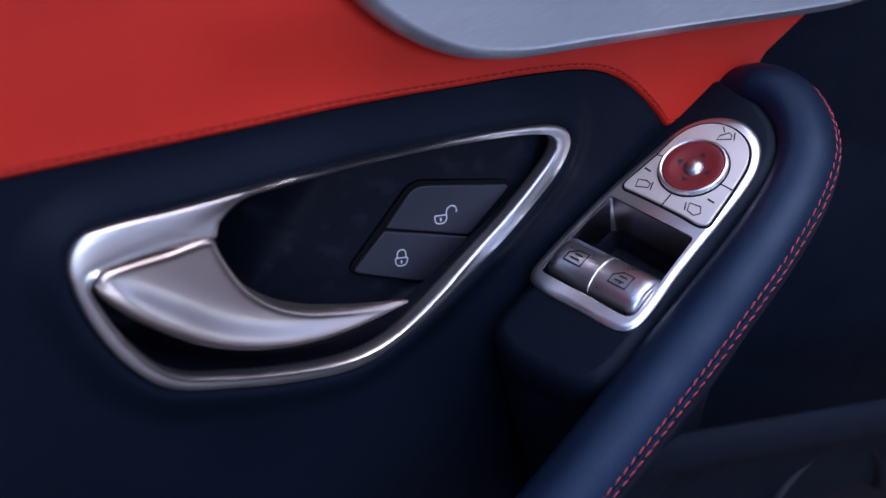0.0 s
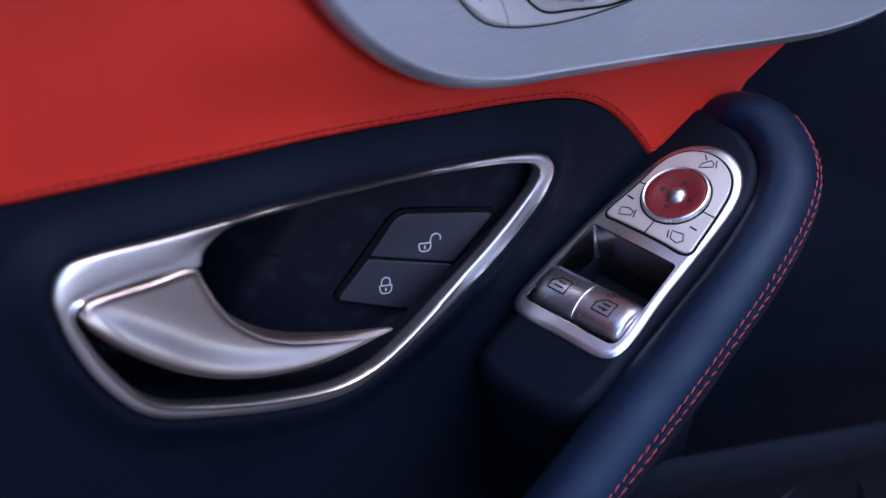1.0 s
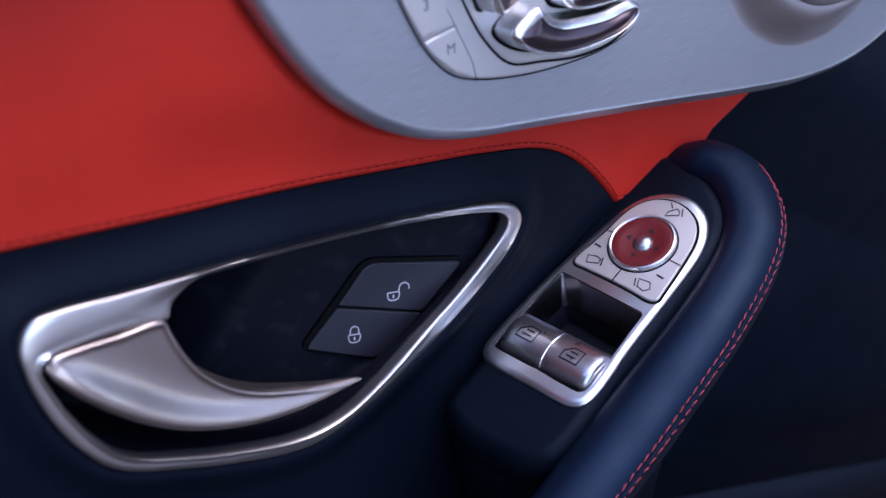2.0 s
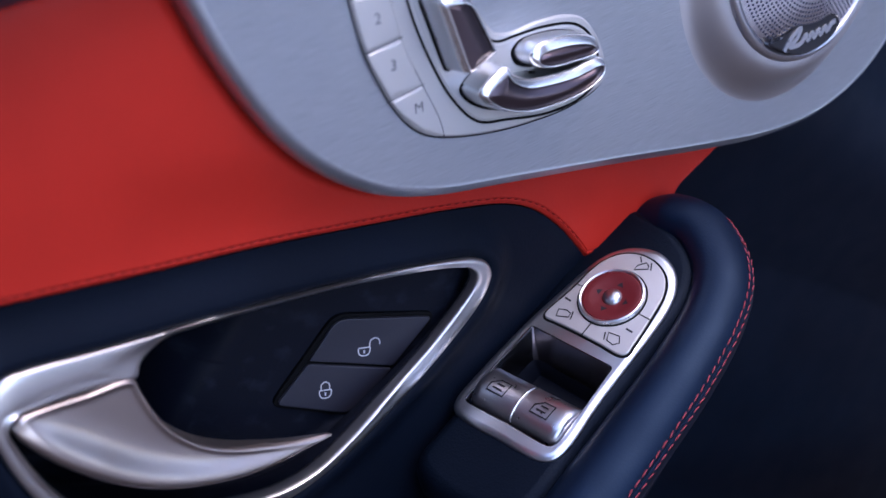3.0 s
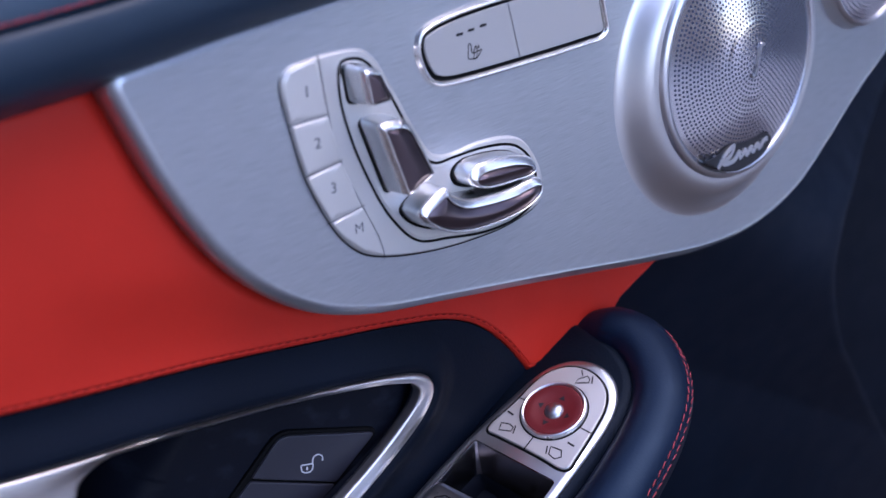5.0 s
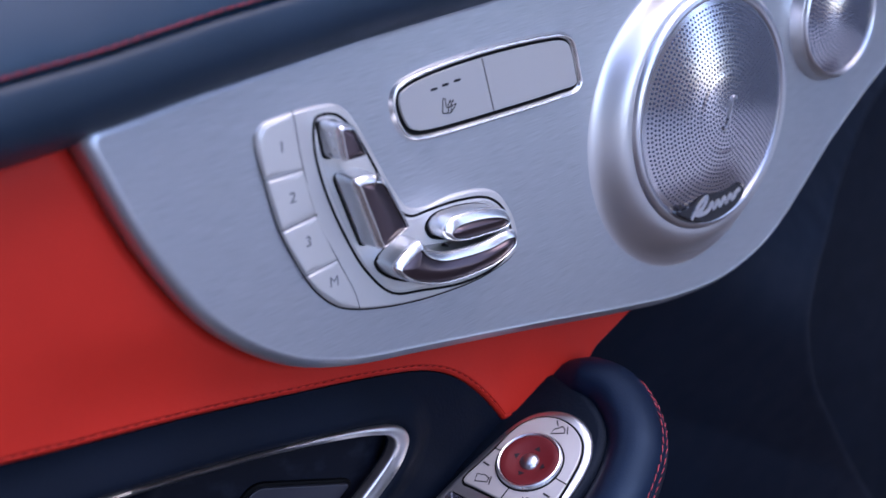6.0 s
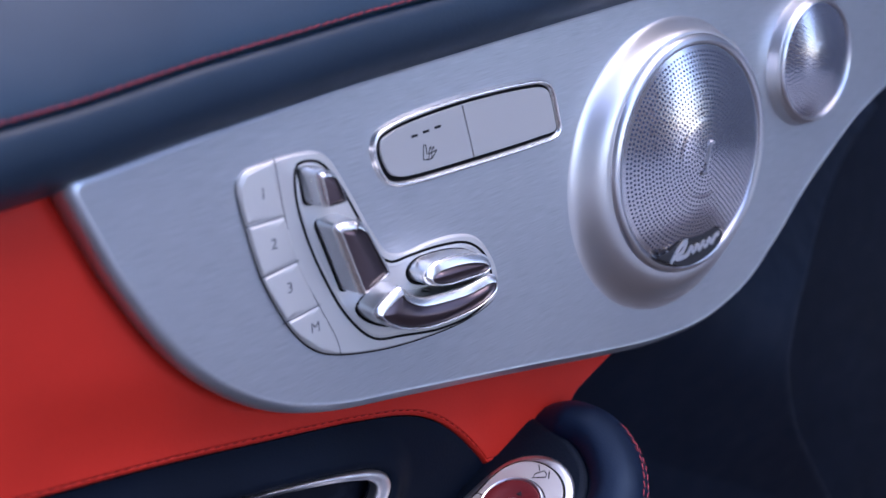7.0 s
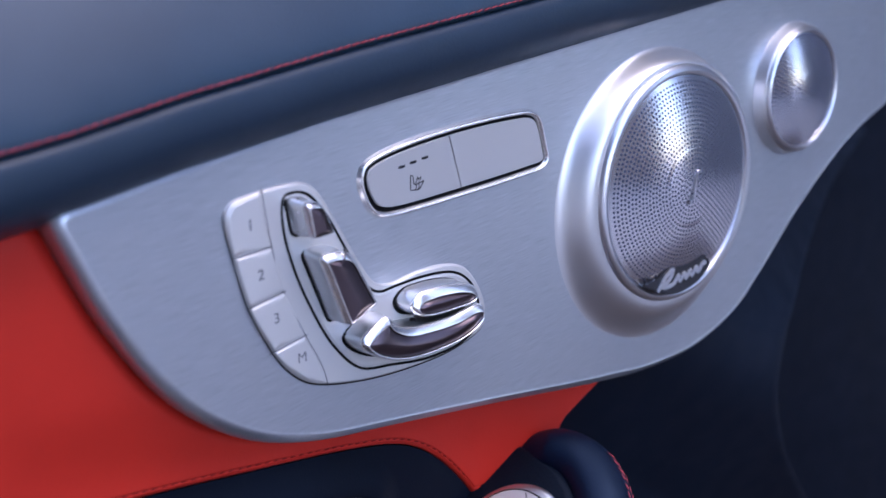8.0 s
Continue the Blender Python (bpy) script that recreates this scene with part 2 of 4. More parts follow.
def ribbon(points, width, h, thick=0.12, closed=False, bm=None):
    """A thin printed or inlaid line."""
    bm = bm or bmesh.new()
    p = np.array(points, float)
    n = len(p)
    if closed:
        t = np.roll(p, -1, 0) - np.roll(p, 1, 0)
    else:
        t = np.vstack([p[1] - p[0], p[2:] - p[:-2], p[-1] - p[-2]]) if n > 2 else np.vstack([p[1] - p[0]] * 2)
    t = t / np.maximum(np.linalg.norm(t, axis=1, keepdims=True), 1e-6)
    s = np.stack([-t[:, 1], t[:, 0]], 1) * width / 2
    a, b = ring(bm, p + s, h), ring(bm, p - s, h)
    c, d = ring(bm, p + s, h - thick), ring(bm, p - s, h - thick)
    for u, v in ((a, b), (c, a), (b, d)):
        bridge(bm, u, v, closed)
    return bm


def lathe(profile, center, bm=None, seg=96, cap=False, centers=None):
    """Rings round a centre: (radius, height)."""
    bm = bm or bmesh.new()
    prev = None
    for i, (r, h) in enumerate(profile):
        c = centers[i] if centers else center
        q = ring(bm, np.array([(c[0] + r * math.cos(a), c[1] + r * math.sin(a)) for a in np.linspace(0, 2 * math.pi, seg, endpoint=False)]), h)
        if prev:
            bridge(bm, prev, q)
        prev = q
    if cap:
        bm.faces.new(prev)
    return bm


def sheet(rows):
    """A grid of points."""
    bm = bmesh.new()
    v = [[bm.verts.new(p) for p in r] for r in rows]
    for a, b in zip(v, v[1:]):
        bridge(bm, a, b, False)
    return bm


def lettering(text, size, m, mat, parent, name="numeral"):
    cu = bpy.data.curves.new(name, "FONT")
    cu.body, cu.size, cu.align_x, cu.align_y, cu.extrude, cu.offset = text, size, "CENTER", "CENTER", 0.00005, 0.00005 if text != "M" else 0.0
    tmp = bpy.data.objects.new(name, cu)
    scene.collection.objects.link(tmp)
    bpy.context.view_layer.update()
    me = bpy.data.meshes.new_from_object(tmp.evaluated_get(bpy.context.evaluated_depsgraph_get()))
    bpy.data.objects.remove(tmp)
    me.materials.clear()
    me.materials.append(mat)
    ob = new(name, me)
    ob.parent = parent
    ob.matrix_basis = m
    return ob


def at(x, y, h, turn=0.0):
    return pose(x / 1000, y / 1000, h / 1000, 0, 0, turn)


# ---- the door's skin ----
TOP_X = [-420, -136, -100, -38, 38.5, 165, 336, 520]
TOP_Z = [-57, 2.1, 11.5, 25.2, 40.3, 64.7, 97.5, 132]


def top_edge(x):
    return float(np.interp(x, TOP_X, TOP_Z))


SEAM = spline([(-340, -92), (-208, -94), (-141, -94.8), (-102, -94.8), (-58, -96.3), (-22, -98), (1.6, -100.8), (15.7, -105.8), (28, -114.2), (41.2, -127.4), (46, -134)], 6, False)


def red_low(x):
    if x < 44:
        return float(np.interp(x, SEAM[:, 0], SEAM[:, 1]))
    return float(np.interp(x, [44, 60, 90, 95, 123, 160], [-131, -131, -119, -111.5, -95.5, -70]))


lining = thing("wall_door_lining", DOOR, "black grained lining of the car door behind its trim", "door lining", kind="structure")
for nm, pts, h0, h1 in (("outer_shell", [(0, -560), (700, -560), (700, 130), (330, 85), (100, 35), (0, 15)], -180, -165), ("inner_shell", [(-420, -560), (0, -560), (0, 15), (-136, -8), (-420, -65)], -90, -75)):
    part(nm, slab(np.array(pts, float), [(0, h0), (0, h1)], base=True), SOFT, lining)

# red leather insert
PLATE = np.concatenate([
    rounded([(-60, 20.7), (-137, 2.2), (-129.5, -12.5)], [1, 5.5, 1], 4)[5:10],
    spline([(-129.5, -12.5), (-119.3, -30.7), (-101.5, -54.5), (-85.5, -68), (-66, -77.8), (-45, -82.4), (-9.6, -84.2), (47.5, -86.8), (100.6, -89.6), (134, -90.1), (165.3, -86.0), (193.3, -74), (213, -56.4), (232.8, -35.6), (254, -17), (276, -0.6), (309, 16), (360, 37)], 5, False),
    np.array([(400, 50), (400, top_edge(400))]),
    np.array([(x, top_edge(x)) for x in np.linspace(330, -120, 19)]),
])


def tuck(x, z):
    """The leather sinks into a groove beside and under the plate."""
    if not -210 < x < 60:
        return 0.0
    a, b = PLATE[:100], PLATE[1:101]
    ab = b - a
    p = np.array((x, z))
    k = np.clip(np.sum((p - a) * ab, 1) / np.maximum(np.sum(ab * ab, 1), 1e-9), 0, 1)
    d = np.linalg.norm(p - a - k[:, None] * ab, axis=1)
    i = int(np.argmin(d))
    inside = ab[i, 0] * (p - a[i])[1] - ab[i, 1] * (p - a[i])[0] > 0
    away = 0.0 if inside else float(d[i])
    f = min(away / 6.5, 1.0)
    g = min(max((62 - away) / 52, 0.0), 1.0)
    e = min(max((z - red_low(x) - 6) / 32, 0.0), 1.0)
    dip = 4.6 * (1 - f * f * (3 - 2 * f)) - 3.6 * g * g * (3 - 2 * g) * e * e * (3 - 2 * e)
    return dip * float(np.interp(x, [-60, 0], [1, 0]))


insert = thing("door_insert", DOOR, "red leather door insert with a stitched lower seam", "door trim")
rows = []
depths = [0, 0.25, 0.7, 1.3, 2.0, 2.35, 2.6, 2.85, 3.3, 4.5, 7]
for x in np.concatenate([np.linspace(-340, -165, 26), np.linspace(-162, -30, 90), np.linspace(-27, 160, 80)]):
    lo = red_low(x)
    hi = top_edge(x) - 0.6 if x < -128 else float(np.interp(x, [-128, -105, 60, 160], [3, -20, -60, -50]))
    col = []
    for d in depths:
        edge = 3.0 * (1 - math.sqrt(max(0.0, 1 - (1 - min(d / 3.0, 1)) ** 2)))
        col.append((x, lo + d, -12.6 - edge - 0.55 * math.exp(-((d - 2.6) / 0.4) ** 2)))
    for t in np.linspace(0.02, 1, 56)[1:]:
        z = lo + 7 + (hi - lo - 7) * t
        left = max(hi - z, 0) if x < -128 else 99
        edge = 5 * (1 - math.sqrt(max(0.0, 1 - (1 - min(left / 10, 1)) ** 2)))
        swell = 1.6 * math.sin(math.pi * min(t, 1)) if x < -60 else 1.6 * math.sin(math.pi * t) * max(0, 1 - (x + 60) / 80)
        col.append((x, z, -12.6 + swell - edge))
    rows.append(col)
part("leather", sheet([[(x, z, h - tuck(x, z)) for x, z, h in col] for col in rows]), RED, insert)


def stitch_mesh(name, length, thick, mat):
    bm = bmesh.new()
    rings = []
    for s, r in ((-0.5, 0.35), (-0.35, 0.85), (0, 1), (0.35, 0.85), (0.5, 0.35)):
        rings.append([bm.verts.new((s * length, r * thick / 2 * math.cos(a), r * thick / 2 * math.sin(a) + 0.25 * thick * (1 - (2 * s) ** 2))) for a in np.linspace(0, 2 * math.pi, 6, endpoint=False)])
    for a, b in zip(rings, rings[1:]):
        bridge(bm, a, b)
    bm.faces.new(rings[0][::-1])
    bm.faces.new(rings[-1])
    bmesh.ops.scale(bm, vec=(0.001,) * 3, verts=bm.verts)
    bmesh.ops.recalc_face_normals(bm, faces=bm.faces)
    me = bpy.data.meshes.new(name)
    bm.to_mesh(me)
    bm.free()
    for p in me.polygons:
        p.use_smooth = True
    me.materials.append(mat)
    return me


def sew(points, pitch, me, parent, slant=0.0, jitter=0.06):
    """Stitches along a line of points, in millimetres."""
    p = np.array(points)
    run = np.concatenate([[0], np.cumsum(np.linalg.norm(np.diff(p, axis=0), axis=1))])
    rnd = random.Random(5)
    for s in np.arange(pitch / 2, run[-1], pitch):
        s += rnd.uniform(-jitter, jitter) * pitch
        q = np.array([np.interp(s, run, p[:, k]) for k in range(3)])
        q2 = np.array([np.interp(s + 0.5, run, p[:, k]) for k in range(3)])
        d = Vector(q2 - q)
        if d.length < 1e-6:
            continue
        turn = d.to_track_quat("X", "Z").to_matrix().to_4x4()
        ob = new("stitch", me)
        ob.parent = parent
        ob.matrix_basis = Matrix.Translation(Vector(q) / 1000) @ turn @ pose(0, 0, 0, 0, 0, slant + rnd.uniform(-4, 4))


# upper trim: a padded roll over the plate, a stitched seam, and the shoulder above it
upper = thing("upper_door_trim", DOOR, "black leather upper door trim with red stitching", "door trim")
ROLL = [(-4, -8), (-1.5, -3), (0.3, 0.5), (3, 4.5), (7, 8), (12, 10.2), (17, 10.4), (20, 9.6), (21.6, 8.4), (22.4, 6.8)]
# The last three points run on unseen, to block sky above the pod.
SHOULDER = [(22.4, 6.8), (23.0, 8.2), (24.2, 8.9), (26, 8.8), (29, 8.0), (36, 5.2), (48, -0.5), (64, -9), (84, -21), (110, -39), (140, -62), (165, -86), (185, -118), (196, -170)]
for nm, prof in (("roll", ROLL), ("shoulder", SHOULDER)):
    line = spline(prof, 4, False)
    part(nm, sheet([[(x, top_edge(x) + a, h) for a, h in line] for x in np.linspace(-420, 520, 95)]), LIT_SHOULDER if nm == "shoulder" else LIT_ROLL, upper, angle=50)
sew([(x, top_edge(x) + 24.2, 9.1) for x in np.linspace(-190, 190, 80)], 3.4, stitch_mesh("stitch", 3.1, 0.7, THREAD), upper, 6)

# ---- the aluminium plate ----
plate = thing("trim_plate", DOOR, "brushed aluminium trim plate on the car door", "trim plate")
bm = bmesh.new()
prev = None
loop = ccw(PLATE)
wide = np.interp(loop[:, 0], [-105, -30], [0.0, 1.0])[:, None]
NARROW = [(-2, -12.6), (1.6, -12.2), (2.3, -8.0), (2.3, -5.4), (1.8, -3.6), (1.0, -2.2), (0.1, -1.15), (-0.8, -0.45), (-1.7, -0.05), (-2.4, 0.08), (-3.0, 0.0), (-3.1, 0.0)]
BROAD = [(-2, -7.2), (3.0, -7.0), (4.0, -6.0), (4.1, -5.0), (3.3, -3.6), (2.3, -2.2), (1.1, -0.9), (0.3, -0.1), (-0.05, 0.2), (-0.45, 0.16), (-0.8, 0.0), (-0.9, 0.0)]
for (o1, h1), (o2, h2) in zip(NARROW, BROAD):
    r = ring(bm, grow(loop, o1) * (1 - wide) + grow(loop, o2) * wide, h1 * (1 - wide[:, 0]) + h2 * wide[:, 0])
    if prev:
        bridge(bm, prev, r)
    prev = r
bm.faces.new(prev)
part("plate", bm, ALU, plate)
# Added backing; its occluded red makes the shaded band beside the plate.
part("backing", slab(PLATE, [(-1.6, -24), (-1.6, -5.5)]), RED, plate, "red backing added under the plate")

# ---- loudspeakers ----


def holes(center, dome, inner, outer, pitch, size):
    """Perforations in rings over a domed grille."""
    verts, faces = [], []
    for row, r in enumerate(np.arange(inner, outer, pitch * 0.9)):
        n = int(2 * math.pi * r / pitch)
        for i in range(n):
            a = 2 * math.pi * (i + 0.5 * (row % 2)) / n
            x, y = r * math.cos(a), r * math.sin(a)
            k = len(verts)
            for j in range(6):
                b = a + j * math.pi / 3
                px, py = x + size * math.cos(b), y + size * math.sin(b)
                verts.append(((center[0] + px) / 1000, (center[1] + py) / 1000, (dome(math.hypot(px, py)) + 0.07) / 1000))
            faces.append(tuple(range(k, k + 6)))
    return verts, faces


def loudspeaker(name, c, rim, h0, rise, count, size, label, lip=3.6):
    ob = thing(name, DOOR, label, "loudspeaker", "door loudspeakers")
    inner = rim - lip

    def dome(r):
        step = min(max((0.36 * inner - r) / (0.05 * inner) + 0.5, 0), 1)
        return h0 - 0.6 + rise * (1 - (r / inner) ** 2) + 0.14 * step * step * (3 - 2 * step)
    part("ring", lathe([(rim + 1.1, h0 - 4), (rim + 0.8, h0 - 2), (rim + 0.2, h0 - 0.6), (rim - 0.25 * lip, h0 + 0.3), (rim - 0.5 * lip, h0 + 0.5), (rim - 0.85 * lip, h0), (inner, h0 - 1.2)], c), PODMETAL, ob, "bright metal ring")
    bm = lathe([(inner + 0.2, h0 - 1.6)] + [(r, dome(r)) for r in np.linspace(inner, 0.6, 60)], c, cap=True)
    part("grille", bm, GRILLE, ob, "domed metal grille")
    v, f = holes(c, dome, 3.0 if rim > 40 else 0.8, inner - 1.0, count, size)
    me = bpy.data.meshes.new("perforation")
    me.from_pydata(v, [], f)
    me.materials.append(HOLE)
    p = new("perforation", me)
    p.parent = ob
    p["kind"] = "stuff"
    return ob, dome


SPK = (130.0, -9.4)
speaker, dome = loudspeaker("door_speaker", SPK, 48.4, 12, 7.0, 1.9, 0.54, "round loudspeaker with perforated metal grille and black badge")
prof, mids = [], []
for t in np.linspace(0, 1, 28):
    s = t * t * t * (10 - 15 * t + 6 * t * t)
    prof.append((62.6 + (49.0 - 62.6) * t, -0.1 + 10.2 * s))
    mids.append((128.6 + (SPK[0] - 128.6) * t, -16.0 + (SPK[1] + 16.0) * t))
part("surround", lathe(prof, SPK, centers=mids, seg=120), SPUN, speaker, "flared brushed aluminium surround")
bm = ribbon(spline([(-3.0, -5.6), (-2.2, -6.5), (-1.2, -5.6), (-0.5, -2.0), (0.4, 2.0), (1.0, 5.4), (2.0, 6.5), (3.2, 5.8)], 4, False) + np.array(SPK), 1.1, dome(0) + 0.7, 0.9)
part("emblem", bm, GUN, speaker, "slim metal emblem")
bm = slab(spline([(105.5, -47.4), (113, -45.4), (120.5, -41.6), (129, -38.8), (139, -38.2), (147.5, -40.2), (150, -43.6), (146.5, -48.2), (140, -51.6), (130, -53.8), (121, -53.2), (112.5, -50.6)], 5) + np.array((1.4, -1.2)), [(0, 11.4), (0, 14.0), (-0.6, 14.5)])
part("badge", bm, GLOSS, speaker, "gloss black badge")
bm = ribbon(spline([(115, -51.2), (119, -46), (124, -42.8), (122.5, -46.5), (118, -49.6), (125, -49), (128, -45.8), (129, -48.2), (132, -45.4), (133, -47.6), (136, -44.6), (137, -46.8), (140, -43.8), (141, -45.8), (144, -42.8), (146, -42.2)], 4, False) + np.array((1.4, -1.2)), 1.7, 14.95, 0.5)
part("badge_mark", bm, SATIN, speaker, "silver flourish")

tweeter, _ = loudspeaker("tweeter", (222.8, 25.6), 27.4, 6.5, 4.6, 1.9, 0.66, "small round tweeter with perforated metal grille", 1.6)
part("surround", lathe([(30.6 - 2.4 * t, -0.3 + 5.6 * (0.5 - 0.5 * math.cos(math.pi * t))) for t in np.linspace(0, 1, 12)], (222.8, 25.6)), SPUN, tweeter, "flared brushed aluminium surround")

# ---- seat heating switch ----
heater = thing("seat_heating_switch", DOOR, "satin silver seat heating switch with a chrome frame", "switch")
HEAT = ccw(spline([(-28.6, 7.4), (-25.9, 9.8), (-16.5, 13.4), (11.6, 19.3), (39.3, 22.8), (49.6, 23.1), (54.4, 21.2), (56.9, 17.5), (59.8, 9.6), (61.2, 4.8), (59.2, 1.6), (49.8, -0.5), (18.4, -5.4), (-13.1, -9.5), (-18.5, -9.4), (-22.9, -8.0), (-26.3, -4.3), (-29.2, 2.7)], 6))
bm = bmesh.new()
prev = None
for off, h in ((1.1, -0.4), (0.6, 0.35), (0.25, 1.1), (-0.1, 1.65), (-0.5, 1.85), (-0.85, 1.7), (-1.2, 1.2), (-1.6, 0.5), (-2.0, -0.3), (-2.15, -1.2)):
    r = ring(bm, grow(HEAT, off), h)
    if prev:
        bridge(bm, prev, r)
    prev = r
part("frame", bm, BRIGHT, heater, "satin chrome frame", angle=70)
part("gap", slab(HEAT, [(-1.3, -1.2), (-1.4, 0.3)]), GAP_SHADE, heater)


def clip(loop, a, b):
    """The part of a loop to the left of the line from a to b."""
    a, b = np.array(a), np.array(b)
    d = b - a
    side = d[0] * (loop[:, 1] - a[1]) - d[1] * (loop[:, 0] - a[0])
    out = []
    for i in range(len(loop)):
        j = (i + 1) % len(loop)
        if side[i] >= 0:
            out.append(loop[i])
        if side[i] * side[j] < 0:
            out.append(loop[i] + (loop[j] - loop[i]) * side[i] / (side[i] - side[j]))
    return np.array(out)


PADS = grow(HEAT, -2.8) + np.array((0.2, 0.3))
for a, b in (((17.35, -4.6), (9.45, 17.0)), ((9.85, 17.0), (17.75, -4.6))):
    part("button", slab(even(clip(PADS, a, b), 0.5), [(0, -0.6), (0, 0.8), (-0.06, 1.0), (-0.2, 1.12)]), PAD_SILVER, heater)
for k, (x, z) in enumerate([(-11.5, 7.1), (-6.5, 8.3), (-1.2, 9.5)]):
    part("indicator", slab(rounded([(x - 1.6, z - 0.75), (x + 1.4, z - 0.35), (x + 1.6, z + 0.6), (x - 1.4, z + 0.2)], 0.42, 3), [(0, 1.0), (0, 1.22)]), PRINT, heater)
ICON = np.array([-4.3, 1.0])
bm = ribbon(ccw(rounded([(-3.2, 2.7), (-2.9, -2.5), (1.0, -2.5), (3.1, 0.6), (0.4, -0.4), (-1.4, -0.6), (-2.1, 2.6)], [0.5, 0.4, 0.8, 0.4, 0.6, 0.4, 0.5], 3)) + ICON, 0.34, 1.22, closed=True)
for dx in (-0.5, 0.75):
    ribbon(spline([(dx - 0.5, -2.8), (dx + 0.2, -1.4), (dx - 0.1, 0.0), (dx + 0.7, 1.7)], 3, False) + ICON, 0.28, 1.22, bm=bm)
    ribbon(np.array([(dx + 0.1, 1.1), (dx + 0.75, 2.0), (dx + 1.0, 0.9)]) + ICON, 0.28, 1.22, bm=bm)
part("seat_symbol", bm, PRINT, heater)

# ---- seat adjustment ----
seat = thing("seat_control", DOOR, "seat adjustment unit with memory buttons and chrome seat-shaped levers", "seat control")
SEAT = spline([(-82.0, -3.3), (-80, 0.6), (-73.2, 2.8), (-58.4, 5.1), (-51.8, 4.8), (-47.0, 1.8), (-37.8, -10.7), (-27.8, -25.3), (-21.6, -32.0), (-15.1, -33.2), (-2.3, -30.6), (11.1, -29.8), (19.5, -31.8), (26.6, -38.7), (31.2, -48), (31.0, -55.5), (18.6, -61.7), (-0.7, -65.1), (-21.5, -66.2), (-41.1, -64.6), (-50.5, -61.8), (-58.8, -55.2), (-66.6, -44.5), (-73.2, -32.3), (-78.5, -17.0)], 5)
# Joint round the base, shifted down to stand in for its drop shadow.
part("gap", slab(SEAT + np.array((0.2, -0.45)), [(0.35, -0.5), (0.35, 0.2)]), GAP_SHADE, seat)
part("base", slab(SEAT, [(0, 0), (0, 0.7), (-0.25, 1.15), (-0.8, 1.5)]), SILVER, seat, "satin silver base")
WELL = spline([(-60.5, 0.9), (-57.3, 2.2), (-51.7, 1.4), (-44.8, -4.7), (-35.2, -18.6), (-25.6, -32.5), (-20.5, -35.4), (-12.5, -34.3), (0.4, -32.6), (14.0, -33.0), (21.2, -36.6), (26.2, -43), (27.8, -54), (20.5, -59.8), (4.6, -63.2), (-13.9, -62.7), (-27.4, -61.4), (-38.9, -51.9), (-48.2, -38.3), (-56.2, -22.5), (-60.6, -8.5)], 5)
part("groove", ribbon(ccw(WELL), 0.95, 1.62, 0.5, True), GAP_SHADE, seat, "dark groove")
part("tray", slab(WELL, [(-0.55, 1.2), (-0.7, 1.6), (-1.3, 1.85), (-2.2, 1.7)]), SILVER, seat)
MEMLINE = spline([(-68.9, 4.0), (-64.6, -15.1), (-60.1, -29.6), (-50.8, -46.2), (-43.6, -58.2), (-41.1, -65.2)], 5, False)
bm = ribbon(MEMLINE, 0.3, 1.56, 0.4)
for a, b in (((-79.5, -16.7), (-64.6, -14.3)), ((-74.0, -33.7), (-59.0, -29.6)), ((-65.0, -49.9), (-50.2, -45.6))):
    ribbon([a, b], 0.3, 1.56, 0.4, bm=bm)
part("joint", bm, JOINT, seat)
MEMORY = {
    "1": ([(-79.0, -15.8), (-80.4, -9), (-81.2, -3.4), (-79.3, -0.1), (-73.0, 2.0), (-69.6, 2.5), (-67.6, -5), (-65.2, -14.0)], (-73.2, -6.7)),
    "2": ([(-78.0, -17.2), (-75.5, -25), (-72.9, -33.0), (-59.9, -29.5), (-62.5, -22), (-65.0, -15.2)], (-69.0, -23.1)),
    "3": ([(-72.5, -34.0), (-69.2, -40), (-63.6, -48.7), (-51.7, -45.6), (-55.6, -38), (-59.7, -30.5)], (-62.8, -38.2)),
    "M": ([(-62.9, -50.0), (-58.2, -55.2), (-50.2, -61.1), (-42.0, -63.8), (-44.2, -58.2), (-47.4, -52), (-51.2, -46.5)], (-52.5, -53.1)),
}
for num, (pts, (nx, nz)) in MEMORY.items():
    b = part("memory_button", slab(grow(ccw(rounded(pts, 0.7, 3)), 0.15), [(0, 1.3), (-0.1, 1.62), (-0.35, 1.85), (-0.8, 1.98)]), SILVER, seat)
    lettering(num, 0.0050, at(nx, nz, 2.0, 6), NUMERAL, b)

KNOBS = {
    "headrest_lever": ([(-60.0, 0.9), (-53.0, 0.4), (-47.6, -9.8), (-56.8, -11.2)], [2.6, 2.4, 1.8, 2.0], 13.0, 0.65, 1.2),
    "backrest_lever": ([(-53.2, -17.4), (-47.0, -16.2), (-40.6, -17.0), (-29.0, -35.2), (-41.4, -42.2)], [2.4, 3.0, 4.0, 1.6, 2.0], 13.0, 1.0, 1.0),
    "cushion_lever": ([(-35.0, -48.6), (-27.3, -42.4), (-24.2, -41.4), (-21.2, -44.2), (-15.5, -46.6), (-6, -46.8), (6, -45.7), (16.8, -43.2), (20.4, -44.4), (20.6, -48.6), (14, -53.6), (0, -57.0), (-15, -58.0), (-26.6, -55.6), (-33.4, -51.6)], None, 13.0, 1.15, 0.6),
    "thigh_lever": ([(-13.2, -39.4), (-10.2, -36.0), (-4, -34.6), (8, -34.4), (15.4, -36.2), (18.0, -39.2), (16.4, -42.0), (6, -43.8), (-6, -44.4), (-11.4, -42.8)], None, 12.4, 1.35, -0.5),
}
